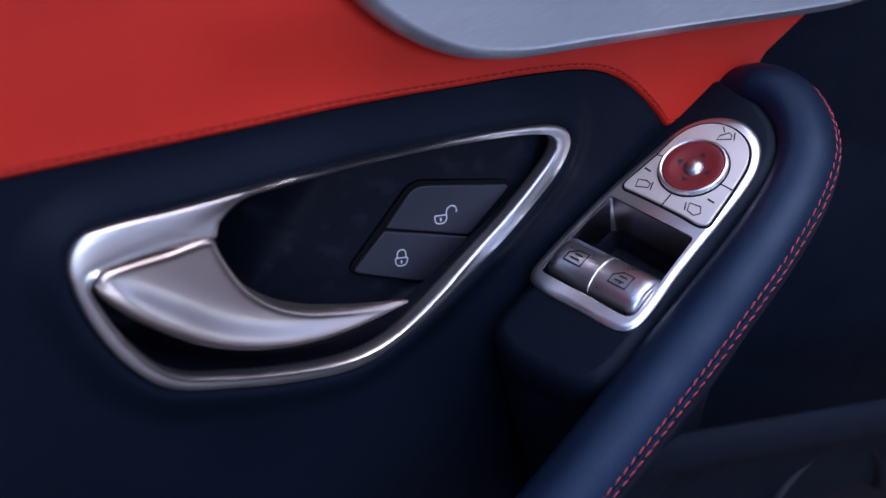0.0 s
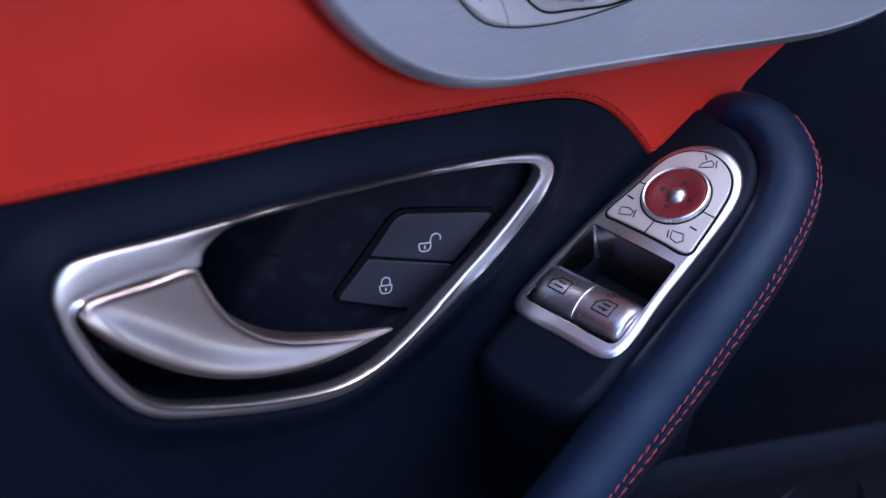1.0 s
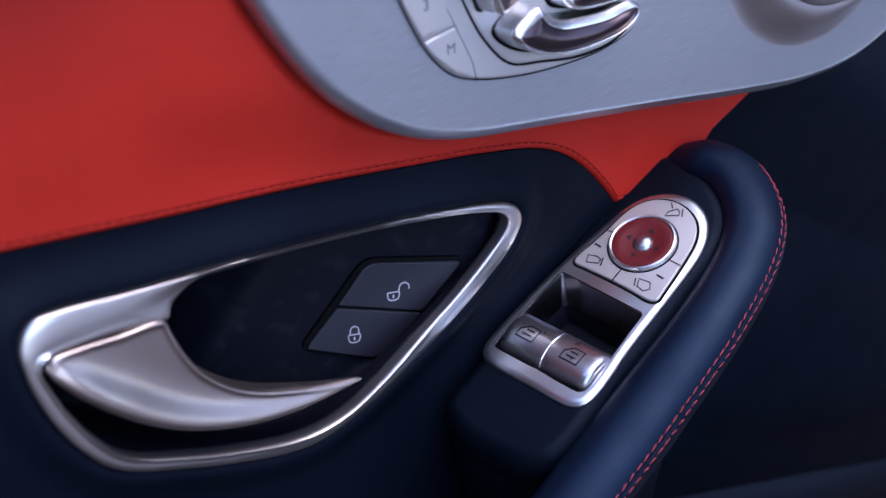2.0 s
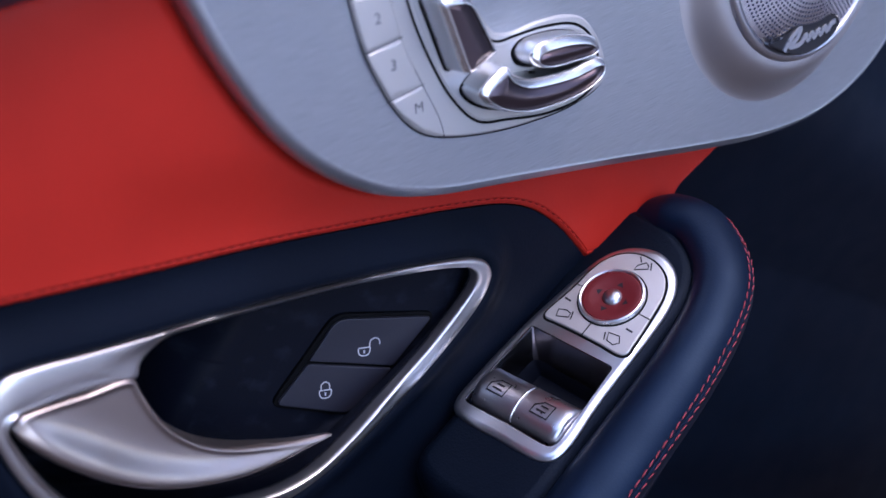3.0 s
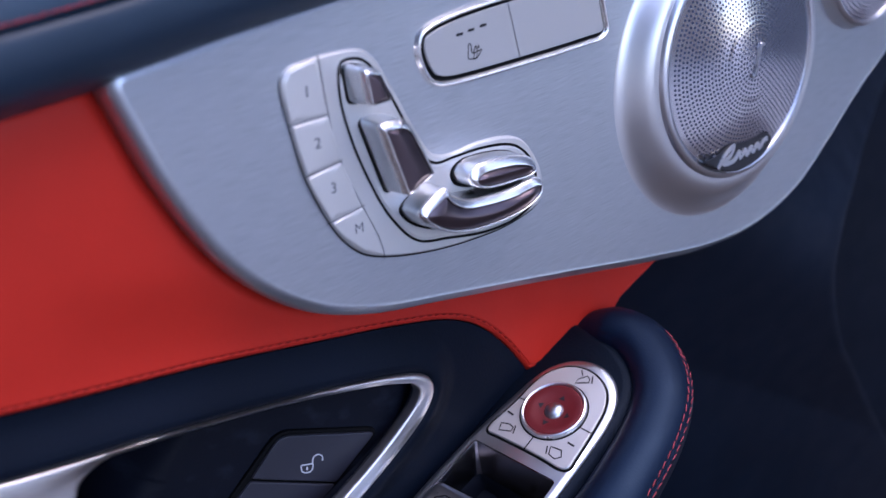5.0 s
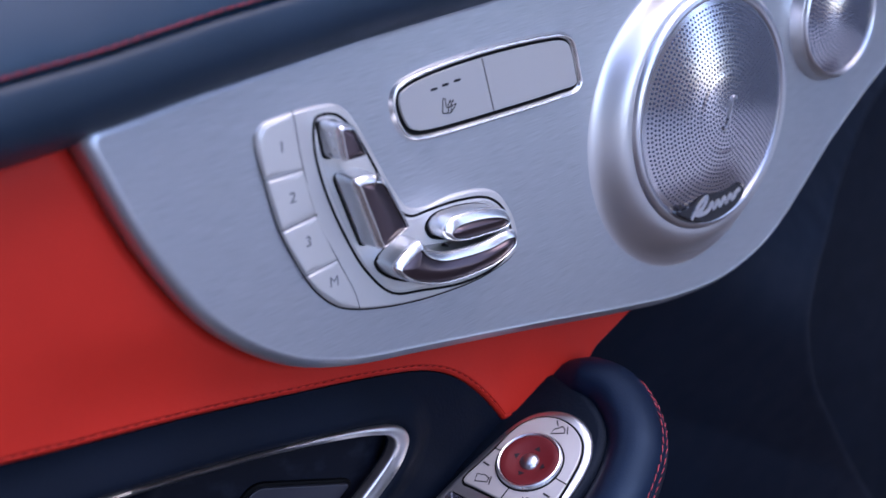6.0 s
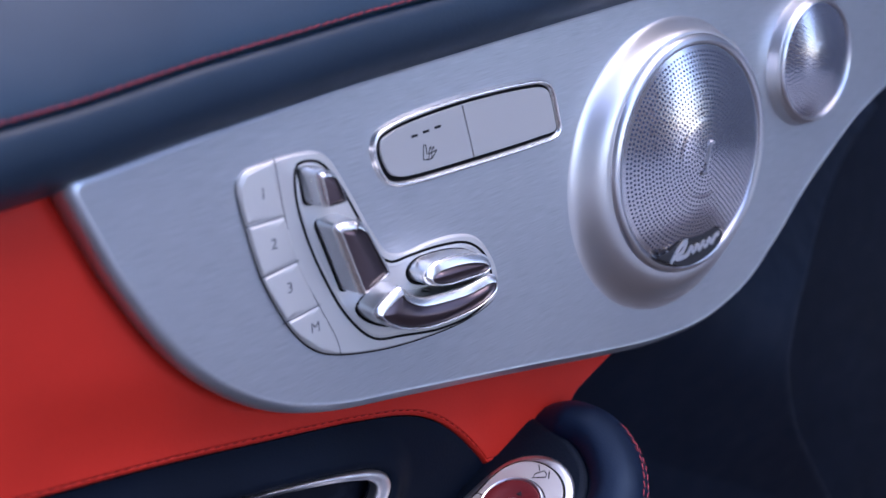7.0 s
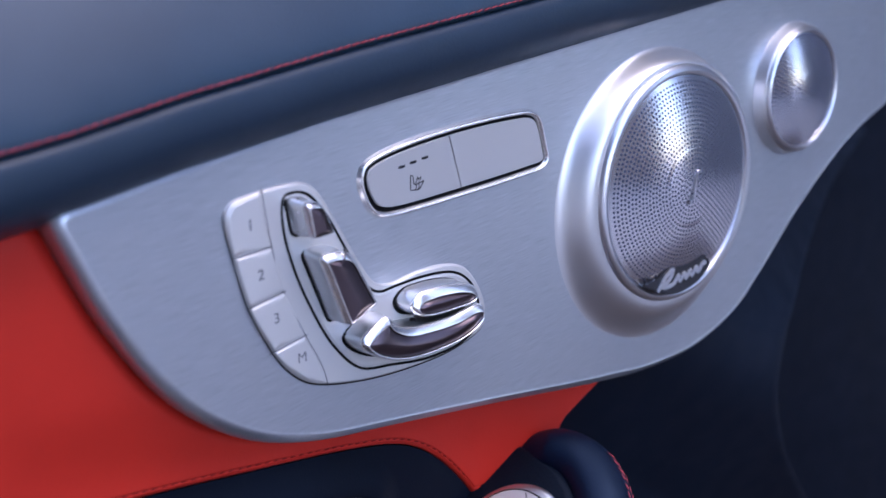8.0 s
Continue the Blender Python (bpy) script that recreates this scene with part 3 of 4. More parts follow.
SPINES = {
    "headrest_lever": [(-54.4, -3.6), (-52.2, -8.2)],
    "backrest_lever": [(-46.0, -21.0), (-37.4, -35.6)],
    "cushion_lever": [(-27.0, -49.8), (-16.0, -52.6), (0.0, -52.4), (14.0, -48.4)],
    "thigh_lever": [(-6.0, -40.0), (12.0, -38.6)],
}
for nm, (pts, radii, top, rim, flare) in KNOBS.items():
    lp = even(ccw(rounded(pts, radii, 7) if radii else spline(pts, 6)), 0.5)
    # Black patch below each lever, painted in for its contact shade.
    part("lever_shade", slab(lp + np.array((-0.3, -0.5)), [(0.7, 1.3), (0.7, 1.95)]), GAP_SHADE, seat, "black patch standing in for shade under the lever")
    bm = bmesh.new()
    prev = None
    for off, h in ((flare * 0.3 + 0.1, 1.2), (flare * 0.3 + 0.1, 3.0), (flare * 0.15, 5.5), (0.0, top - 3.8), (-0.05, top - 2.9)):
        r = ring(bm, grow(lp, off), h)
        if prev:
            bridge(bm, prev, r)
        prev = r
    lever = part("lever", bm, SATIN, seat, "satin metal " + nm.replace("_", " "))
    rim_bm = bmesh.new()
    prev = None
    for off, h, k in ((-0.05, top - 3.0, 0), (0.12, top - 2.5, 0), (0.08, top - 2.0, 0), (-0.2, top - 1.5, 0.08), (-0.5 * rim, top - 0.95, 0.35), (-0.95 * rim, top - 0.4, 0.72), (-1.35 * rim, top - 0.06, 1), (-1.55 * rim, top - 0.04, 1), (-1.72 * rim, top - 0.3, 1), (-1.78 * rim, top - 1.0, 1)):
        r = ring(rim_bm, grow(lp, off) + np.array((0.25, -0.78)) * k * rim, h)
        if prev:
            bridge(rim_bm, prev, r)
        prev = r
    part("rim", rim_bm, BRIGHT, lever, "polished rim", angle=60)
    bed = grow(lp, -1.7 * rim) + np.array((0.25, -0.78)) * rim
    part("seam", slab(bed, [(0, top - 1.6), (0, top - 0.75)]), GAP_SHADE, lever, "dark line round the face")
    bed = grow(bed, -0.3)
    spine = spline(SPINES[nm], 6, False)
    aim = np.array([spine[np.argmin(np.linalg.norm(spine - p, axis=1))] for p in bed])
    for _ in range(10):
        aim = (np.roll(aim, 1, 0) + aim * 2 + np.roll(aim, -1, 0)) / 4
    face = bmesh.new()
    prev = ring(face, bed, top - 1.1)
    for k in (0.0, 0.08, 0.18, 0.3, 0.44, 0.6, 0.78, 0.97):
        r = ring(face, bed + (aim - bed) * k, top - 0.7 + 1.35 * (1 - (1 - k) ** 1.35))
        bridge(face, prev, r)
        prev = r
    face.faces.new(prev)
    part("face", face, TINTED, lever, "dark tinted face", angle=80)

# ---- lower panel with the opening for the handle ----
BEZ = spline([(-194.3, -123.3), (-192.7, -117.9), (-188.7, -114.5), (-180.2, -113.4), (-162.9, -113.5), (-144.7, -113.2), (-125.5, -112.5), (-105.3, -112.5), (-84.0, -112.6), (-61.4, -113.0), (-37.4, -114.1), (-24.8, -115.2), (-15.6, -116.8), (-10.2, -119.6), (-8.0, -124.1), (-9.4, -129.3), (-13.0, -134.8), (-20.5, -142.0), (-35.4, -154.3), (-60.1, -171.1), (-72.1, -178.0), (-84.1, -183.6), (-95.7, -187.0), (-107.1, -187.3), (-128.7, -183.7), (-148.9, -178.4), (-163.5, -173.8), (-171.4, -169.1), (-178.1, -162.1), (-184.3, -153.2), (-190.0, -141.6), (-193.2, -131.5)], 16)
OPENING = spline([(-148.3, -125.5), (-146.7, -121.3), (-141.7, -117.2), (-136.6, -115.3), (-126.2, -114.9), (-106.0, -114.9), (-84.6, -115.1), (-62.0, -115.4), (-38.1, -116.5), (-25.4, -118.0), (-18.1, -120.2), (-16.0, -123.4), (-18.2, -128.9), (-24.4, -135.5), (-36.6, -146.0), (-48.9, -155.0), (-61.0, -163.4), (-72.9, -171.7), (-84.7, -178.2), (-96.3, -181.3), (-107.6, -181.5), (-129.0, -177.9), (-149.1, -172.7), (-162.0, -168.3), (-169.5, -163.4), (-176.1, -155.5), (-182.2, -145.8), (-186.5, -136.9), (-188.9, -130.8), (-188.3, -127.6), (-185.4, -125.9), (-176, -125.0), (-152, -124.9)], 16)
MID = np.array([-96.0, -149.0])


def by_angle(loop, count=1400):
    """Resample a star-shaped loop by angle round MID."""
    d = loop - MID
    a = np.unwrap(np.arctan2(d[:, 1], d[:, 0]))
    if a[-1] < a[0]:
        a, d = a[::-1], d[::-1]
    r = np.linalg.norm(d, axis=1)
    i = np.argsort(np.mod(a, 2 * math.pi))
    g = np.linspace(0, 2 * math.pi, count, endpoint=False)
    rr = np.interp(g, np.mod(a, 2 * math.pi)[i], r[i], period=2 * math.pi)
    return MID + np.stack([rr * np.cos(g), rr * np.sin(g)], 1)


bo, bi = by_angle(BEZ), by_angle(OPENING)
lower = thing("lower_door_panel", DOOR, "black grained lower door panel round the handle recess", "door panel")
bm = bmesh.new()
prev = None
for off, h in ((-0.6, -12.5), (0.6, -10.6), (2.2, -9.9), (4.2, -10.2), (7, -11.6), (10, -13.2), (13, -14.2), (15, -14.5)):
    r = ring(bm, grow(bo[::4], off), h)
    if prev:
        bridge(bm, prev, r)
    prev = r
edge_top = [tuple(p) for p in SEAM[SEAM[:, 0] < 45]]
outer = ring(bm, ccw(np.array([(-340, -520), (75, -520), (75, -300), (62, -200), (47, -140)] + [(x, z - 0.3) for x, z in edge_top[::-1]])), -14.5)
fill(bm, [outer, prev])
lip = ring(bm, np.array([(x, z + 0.1) for x, z in edge_top]), -16.2)
inn = ring(bm, np.array([(x, z - 0.3) for x, z in edge_top]), -14.5)
bridge(bm, lip, inn, False)
part("panel", bm, SOFT, lower, angle=40)

# ---- door handle ----
handle = thing("pull_handle", DOOR, "satin metal inner door handle in a chrome-framed recess", "door handle")
bm = bmesh.new()
prev = None
rise = grow(bo, 1.0)[:, 1] - bo[:, 1]
slim = np.interp(np.linalg.norm(bo - bi, axis=1), [8, 11], [1.0, 0.15]) * np.interp(rise, [0.3, 0.8], [1.0, 0.0]) * np.interp(bo[:, 0], [-30, -10], [1.0, 0.6])
flat = np.interp(rise, [0.0, 0.95], [0.0, 1.0]) * np.interp(bo[:, 0], [-195, -100, -75, -18], [0.0, 1.0, 1.0, 0.0])
for t, h, ridge in ((0, -13.5, 0), (0, -10.4, 0), (0.05, -9.5, 0), (0.16, -8.9, 0), (0.34, -8.5, 0), (0.52, -8.5, 0), (0.64, -8.6, 0.05), (0.74, -8.7, 0.5), (0.82, -8.7, 1.15), (0.88, -8.7, 1.35), (0.94, -8.8, 1.05), (0.98, -9.2, 0.3), (1.0, -10.2, 0), (1.0, -13.5, 0)):
    r = ring(bm, bo + (bi - bo) * t, (h + ridge * slim) * (1 - flat) + (h if h < -12 else -9.3 - 3.4 * t) * flat)
    if prev:
        bridge(bm, prev, r)
    prev = r
part("bezel", bm, MATT, handle, "bright satin metal frame", angle=60)


def floor_depth(p):
    """A flat shelf round the locking buttons that drops into the hollow behind the grip."""
    away = 0.825 * (p[0] + 90) - 0.565 * (p[1] + 152) + 15
    f = min(max(-away / 27, 0.0), 1.0)
    return max(min(-23.2 + 0.3 * (p[0] + 40), -18.6) - 40 * f * f * (3 - 2 * f), -72)


bm = bmesh.new()
prev = None
for s, t in [(1.0, 0), (1.0, 0.3), (1.08, 0.45), (1.26, 0.6), (1.3, 0.85), (1.26, 0.98), (1.18, 1), (1.08, 1), (1.0, 1)] + [(float(s), 1) for s in np.linspace(0.95, 0.05, 20)]:
    lp = MID + (bi - MID) * s
    r = ring(bm, lp, [-12.5 + (floor_depth(p) + 12.5) * t for p in lp])
    if prev:
        bridge(bm, prev, r)
    prev = r
bm.faces.new(prev)
part("recess", bm, SHELF, handle, "dull black hollow behind the grip", angle=80)
up = spline([(-187.2, -129.4), (-186.2, -127.4), (-183, -126.2), (-165, -125.4), (-150.4, -125.0), (-147.6, -130.5), (-143.3, -139.1), (-137.9, -146.6), (-128.3, -154.5), (-118, -159.3), (-107.4, -162.2), (-94.2, -164.9), (-80, -166.9)], 9, False)
dn = spline([(-187.4, -130.4), (-187, -132), (-185, -135.4), (-178, -143.4), (-169, -151), (-160.5, -157), (-150.5, -162.4), (-140, -166.4), (-130, -168.9), (-119, -170.6), (-107, -171), (-94, -170), (-79.4, -168)], 9, False)
rows = []
for a, b in zip(up, dn):
    back = -10.6 - 6.4 * min(1.0, max(0.0, (-82 - a[0]) / 48))
    col = [(a[0], a[1], back), (a[0], a[1], -10.2)]
    for t in np.concatenate([[0.004], np.linspace(0.02, 0.12, 6), np.linspace(0.15, 0.8, 18), np.linspace(0.83, 1.0, 10)]):
        q = a + (b - a) * t
        top, low = off_line(q, up), off_line(q, dn)
        fat = math.tanh((top + low) / 15)
        roll = 3.4 * fat + 0.3
        if low > roll:
            lip = 5.8 * fat * math.exp(-((low - roll) / (7.0 * fat + 0.2)) ** 2)
        else:
            lip = 5.8 * fat - 7.5 * fat * (1 - math.sqrt(max(0.0, 1 - (1 - low / roll) ** 2)))
        edge = 0.9 * math.exp(-((top - 1.2) / 0.9) ** 2) - 1.6 * max(0.0, 1 - top / 0.8) ** 2
        col.append((q[0], q[1], -9.3 + lip + edge * min(1.0, fat * 1.6)))
    col.append((b[0], b[1], back))
    rows.append(col)
for end, reach in ((0, -0.2), (-1, 1.0)):
    mx, mz = np.mean([p[0] for p in rows[end]]) + reach, np.mean([p[1] for p in rows[end]])
    tip = [(mx, mz, -10.0 + 0.02 * k) for k in range(len(rows[end]))]
    rows = [tip] + rows if end == 0 else rows + [tip]
part("grip", sheet(rows), GRIP, handle, "curved satin metal grip", angle=60)

# ---- central locking ----
lock = thing("lock_switch", LOCK, "pair of dark grey central locking buttons", "switch")


def lk(x, z):
    return ((x + 40) * 1.044, z + 158)


LK = rounded([lk(-85.6, -165.2), lk(-63.6, -134.6), lk(-28.4, -138.8), lk(-58.4, -173.6)], [3, 4.5, 3, 5], 6)
part("gap", slab(LK, [(1.5, -1.5), (1.2, 0.1), (0.9, 0.2)]), GAP_SHADE, lock)
m1, m2 = np.array(lk(-73.9, -150.2)), np.array(lk(-43.2, -157.0))
cut = (m2 - m1) / np.linalg.norm(m2 - m1)
nrm = np.array([-cut[1], cut[0]])
TOPB = rounded([m1 + nrm * 0.35, lk(-63.6, -134.6), lk(-28.4, -138.8), m2 + nrm * 0.35], [1.2, 4.5, 3, 1.2], 6)
LOWB = rounded([lk(-85.6, -165.2), m1 - nrm * 0.35, m2 - nrm * 0.35, lk(-58.4, -173.6)], [3, 1.2, 1.2, 5], 6)
for lp, cx, shackle in ((TOPB, lk(-53.9, -147.6), "open"), (LOWB, lk(-67.9, -162.2), "shut")):
    b = part("button", slab(lp, [(-0.2, 0.2), (-0.2, 1.0), (-0.35, 1.25), (-0.6, 1.35)]), PLASTIC, lock)
    cx = np.array(cx)
    bm = ribbon(ccw(rounded(np.array([(-2.0, -3.0), (2.0, -3.0), (2.3, 0.2), (-2.3, 0.2)]) + cx, [1.8, 1.8, 0.5, 0.5], 4)), 0.42, 1.5, 0.25, True)
    ribbon(np.array([(0, -0.7), (0, -2.0)]) + cx, 0.6, 1.5, 0.25, bm=bm)
    if shackle == "open":
        arc = [(2.0 + 2.0 + 1.9 * math.cos(a), 1.6 + 1.9 * math.sin(a)) for a in np.linspace(math.pi, -0.4, 12)]
        arc = [(2.0, 0.2)] + arc
    else:
        arc = [(-1.6, 0.2)] + [(1.6 * math.cos(a), 1.7 + 1.7 * math.sin(a)) for a in np.linspace(math.pi, 0, 12)] + [(1.6, 0.2)]
    ribbon(np.array(arc) + cx, 0.42, 1.5, 0.25, bm=bm)
    part("padlock_symbol", bm, WHITE, b, "pale %s padlock symbol" % ("open" if shackle == "open" else "closed"))

# ---- armrest ----
armrest = thing("armrest", POD, "black leather armrest with a double row of red stitches", "armrest")
BODY = ccw(spline([(44, 30), (45, 18), (43.5, 8), (41.2, -5), (31, -20), (15.5, -27.8), (-15, -29.4), (-50, -28.8), (-90, -27.4), (-99, -18), (-101.5, -2), (-100.5, 14), (-94, 26), (-72, 27), (-48, 27), (-10, 29), (15, 30), (30, 32)], 5))
CUTOUT = ccw(rounded([(-66.5, -21), (-26.5, -21), (-25, 20), (-66.5, 22)], 3, 4))
bm = bmesh.new()
prev = None
for off, h in ((0.3, -14), (0.1, -11), (-0.6, -7.5), (-2.2, -3.8), (-4.6, -1.2), (-7, -0.3), (-7.6, -0.3)):
    r = ring(bm, grow(BODY, off), h)
    if prev:
        bridge(bm, prev, r)
    prev = r
hr = ring(bm, CUTOUT, -0.3)
fill(bm, [prev, hr])
part("console", bm, CONSOLE, armrest, "matt black switch console", angle=50)
# Sides split from the console to take their own black, picked for shade.
bm = bmesh.new()
prev = None
for off, h in ((-24, -120), (-14, -60), (-3, -24), (0.3, -14)):
    r = ring(bm, grow(BODY, off) + np.array([0.643 * (h + 14), 0.09 * (h + 14)]), h)
    if prev:
        bridge(bm, prev, r)
    prev = r
part("console_side", bm, SOFT, armrest, "plain black sides below the console", angle=50)

CENTRE = spline([(14, 60), (24, 44), (37, 27), (46.5, 9), (47.2, -7), (40.3, -20), (29, -30.5), (13, -36.6), (-14, -39.9), (-50, -40.4), (-93, -40.1), (-141, -39.2), (-200, -38), (-300, -36)], 8, False)
WIDE = np.interp(CENTRE[:, 0], [-60, 15], [1.0, 0.87]) * np.interp(CENTRE[:, 1], [0, 25], [1.0, 0.8])
tan = np.gradient(CENTRE, axis=0)
tan /= np.linalg.norm(tan, axis=1, keepdims=True)
side = np.stack([tan[:, 1], -tan[:, 0]], 1) * -1
# out of the loop: away from the console
out_dir = np.where((np.sum(side * (CENTRE - np.array([-40, 0])), axis=1) > 0)[:, None], side, -side)
for k in range(len(out_dir)):
    if CENTRE[k, 0] < 10:
        out_dir[k] = (out_dir[k] if out_dir[k, 1] < 0 else -out_dir[k])
SECTION = spline([(-10, -60), (-12.6, -20), (-13.4, -7), (-13.0, -2.0), (-11, 0.6), (-7, 2.6), (-2, 3.2), (4, 2.0), (8, 0.1), (10.2, -1.5), (11.4, -2.8), (11.9, -3.7), (11.75, -4.4), (12.3, -5.1), (12.7, -6.4), (12.5, -9.5), (10.6, -14.5), (6, -19), (-2, -22.5), (-12, -30), (-16, -60)], 4, False)
rows = []
for c, o, k in zip(CENTRE, out_dir, WIDE):
    sink = 0.45 * max(c[1] - 6, 0)
    rows.append([(c[0] + o[0] * w * k + 0.643 * min(h + 20, 0), c[1] + o[1] * w * k, h - sink) for w, h in SECTION])
part("pad", sheet(rows), BLACK, armrest, "rounded leather-covered grip", angle=70)
ARM = stitch_mesh("stitch", 3.6, 0.62, THREAD)
first = [i for i in range(len(CENTRE)) if CENTRE[i, 1] < -12]
sew([(CENTRE[i, 0] + out_dir[i, 0] * 11.5 * WIDE[i], CENTRE[i, 1] + out_dir[i, 1] * 11.5 * WIDE[i], -2.9) for i in first], 4.3, ARM, armrest, 7)
sew([(CENTRE[i, 0] + out_dir[i, 0] * 12.6 * WIDE[i], CENTRE[i, 1] + out_dir[i, 1] * 12.6 * WIDE[i], -5.9) for i in first], 4.3, ARM, armrest, -7)

# ---- switch pod on the armrest ----
pod = thing("switch_pod", POD, "satin metal window and mirror switch pod on the armrest", "switch pod")
PODLINE = ccw(spline([(-69.5, 22.9), (-66, 24.9), (-60, 25.2), (-28, 22.4), (-10, 19.4), (1.6, 17.2), (10, 15.2), (17, 12), (22.6, 6.2), (25.2, -1), (24.6, -7.8), (20.6, -14.8), (13.5, -19.8), (4, -22.4), (-7, -23.0), (-41, -22.8), (-62, -23.6), (-68.4, -21.8), (-71, -17), (-71.2, 2), (-71.2, 17)], 5))
WELLTOP = ccw(rounded([(-66.0, -20.8), (-26.8, -19.8), (-25.4, 19.4), (-65.4, 22.4)], [5, 2, 2, 3], 5))
bm = bmesh.new()
prev = None
for off, h in ((0.7, -1), (0.75, -0.1), (0.5, 0.45), (0.0, 0.9), (-0.6, 1.2), (-1.3, 1.42), (-1.9, 1.5), (-2.0, 1.5)):
    r = ring(bm, grow(PODLINE, off), h)
    if prev:
        bridge(bm, prev, r)
    prev = r
hole_ring = ring(bm, grow(WELLTOP, 0.25), 1.5)
fill(bm, [prev, hole_ring])
prev = ring(bm, WELLTOP, 1.5)
bridge(bm, hole_ring, prev)
part("frame", bm, PODMETAL, pod, "bright satin metal frame")
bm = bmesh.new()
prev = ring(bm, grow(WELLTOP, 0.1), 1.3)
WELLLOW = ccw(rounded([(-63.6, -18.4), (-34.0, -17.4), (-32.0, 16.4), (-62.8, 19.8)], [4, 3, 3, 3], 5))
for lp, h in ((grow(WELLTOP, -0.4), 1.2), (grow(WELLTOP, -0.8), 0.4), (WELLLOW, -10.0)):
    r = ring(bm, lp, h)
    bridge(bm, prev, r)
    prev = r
part("well_wall", bm, SHADED_METAL, pod, "satin metal sides of the switch well, darkened for shade")
part("well", slab(WELLLOW, [(0.3, -9.8), (-0.4, -11), (-2, -18)]), DISH, pod, "dark switch well")
CAPLINE = ccw(spline([(-20.2, 16.4), (-18.6, 17.4), (-10, 15.8), (-2.4, 14.4), (7, 13.2), (13.3, 11.0), (18.2, 6.6), (20.6, 0.4), (20, -7), (16, -14), (9, -18.2), (-2, -20), (-16, -21.0), (-20.2, -21.0), (-21.6, -19), (-21, -10), (-20.5, 0), (-20.3, 12)], 5))
part("cap_gap", slab(CAPLINE, [(1.0, 1.2), (1.0, 1.62)]), GAP_SHADE, pod)
part("cap", slab(CAPLINE, [(0, 1.4), (0, 2.2), (-0.4, 2.5)]), PALE, pod, "light silver mirror switch panel")
bm = bmesh.new()
for a, b in (((-2.2, 14.6), (-1.9, 11.0)), ((-20.9, -1.4), (-14.2, -1.5)), ((-3.2, -14.6), (-3.6, -20.4))):
    ribbon([a, b], 0.5, 2.58, 0.3, bm=bm)
part("joint", bm, GAP_SHADE, pod)
KNOB = (-1.4, -1.9)
part("knob_gap", lathe([(13.6, 2.4), (13.6, 2.58), (12.5, 2.58)], KNOB), GAP_SHADE, pod)
knob = part("mirror_knob", lathe([(13.0, 2.4), (12.9, 3.4), (12.5, 4.1), (12.1, 4.3), (11.7, 4.1), (11.4, 3.5)], KNOB), SATIN, pod, "round mirror control with a metal rim")
part("knob_face", lathe([(11.5, 3.3), (11.3, 3.9), (10.9, 4.0), (8, 3.3), (5, 2.9), (3.4, 2.75)], KNOB, cap=True), KNOB_RED, knob, "dark red concave face")
part("knob_centre", lathe([(3.9, 2.6), (3.7, 3.2), (3.2, 3.8), (2.3, 4.3), (1.1, 4.55), (0.2, 4.6)], KNOB, seg=40, cap=True), GUN, knob, "small bright dome")
bm = bmesh.new()
for k in range(4):
    a = k * math.pi / 2
    c, s = math.cos(a), math.sin(a)
    pts = [(7.3, 0), (5.4, 1.4), (5.4, -1.4)]
    v = [bm.verts.new((KNOB[0] + x * c - y * s, KNOB[1] + x * s + y * c, 3.0 + 0.16 * (x - 5))) for x, y in pts]
    w = [bm.verts.new((q.co.x, q.co.y, 2.6)) for q in v]
    bm.faces.new(v)
    bridge(bm, v, w)
part("arrow", bm, PRINT, knob)


def outline_icon(lines, c, turn, mat, h, parent, name, size=1.0, width=0.72, follow=None):
    bm = bmesh.new()
    a = radians(turn)
    R = np.array([[math.cos(a), -math.sin(a)], [math.sin(a), math.cos(a)]])
    for pts, closed in lines:
        p = (np.array(pts, float) * size) @ R.T + np.array(c)
        ribbon(ccw(p) if closed else p, width, h, 0.2, closed, bm)
    if follow:
        for v in bm.verts:
            v.co.z += float(np.interp(v.co.x, [q[0] for q in follow], [q[1] for q in follow]))
    part(name, bm, mat, parent)


SYMBOLS = (
    ("mirror_symbol", [([(-18.2, 12.6), (-15.0, 13.7), (-14.1, 10.4), (-14.7, 8.2), (-16.6, 8.0)], True), ([(-17.2, 6.6), (-13.6, 7.8)], False)]),
    ("mirror_symbol", [([(-15.4, -10.0), (-15.0, -14.6), (-17.6, -16.2), (-19.4, -14.4), (-18.6, -11.2)], True), ([(-19.0, -10.2), (-15.8, -8.7)], False)]),
    ("folding_symbol", [([(13.4, -1.8), (15.7, -2.0), (18.3, -4.4), (17.4, -6.0), (15.9, -6.6)], True), ([(15.8, -8.0), (19.1, -6.3)], False), ([(17.6, -2.6), (19.8, -0.7)], False)]),
)
for nm, lines in SYMBOLS:
    outline_icon(lines, (0, 0), 0, PRINT, 2.62, pod, nm, 1.0, 0.5)
for c in ((-9.7, 13.1), (-11.2, -16.4)):
    outline_icon([([(0.2, 1.6), (-0.2, -1.6)], False)], c, 0, PRINT, 2.62, pod, "indicator_bar", 1.0, 0.75)

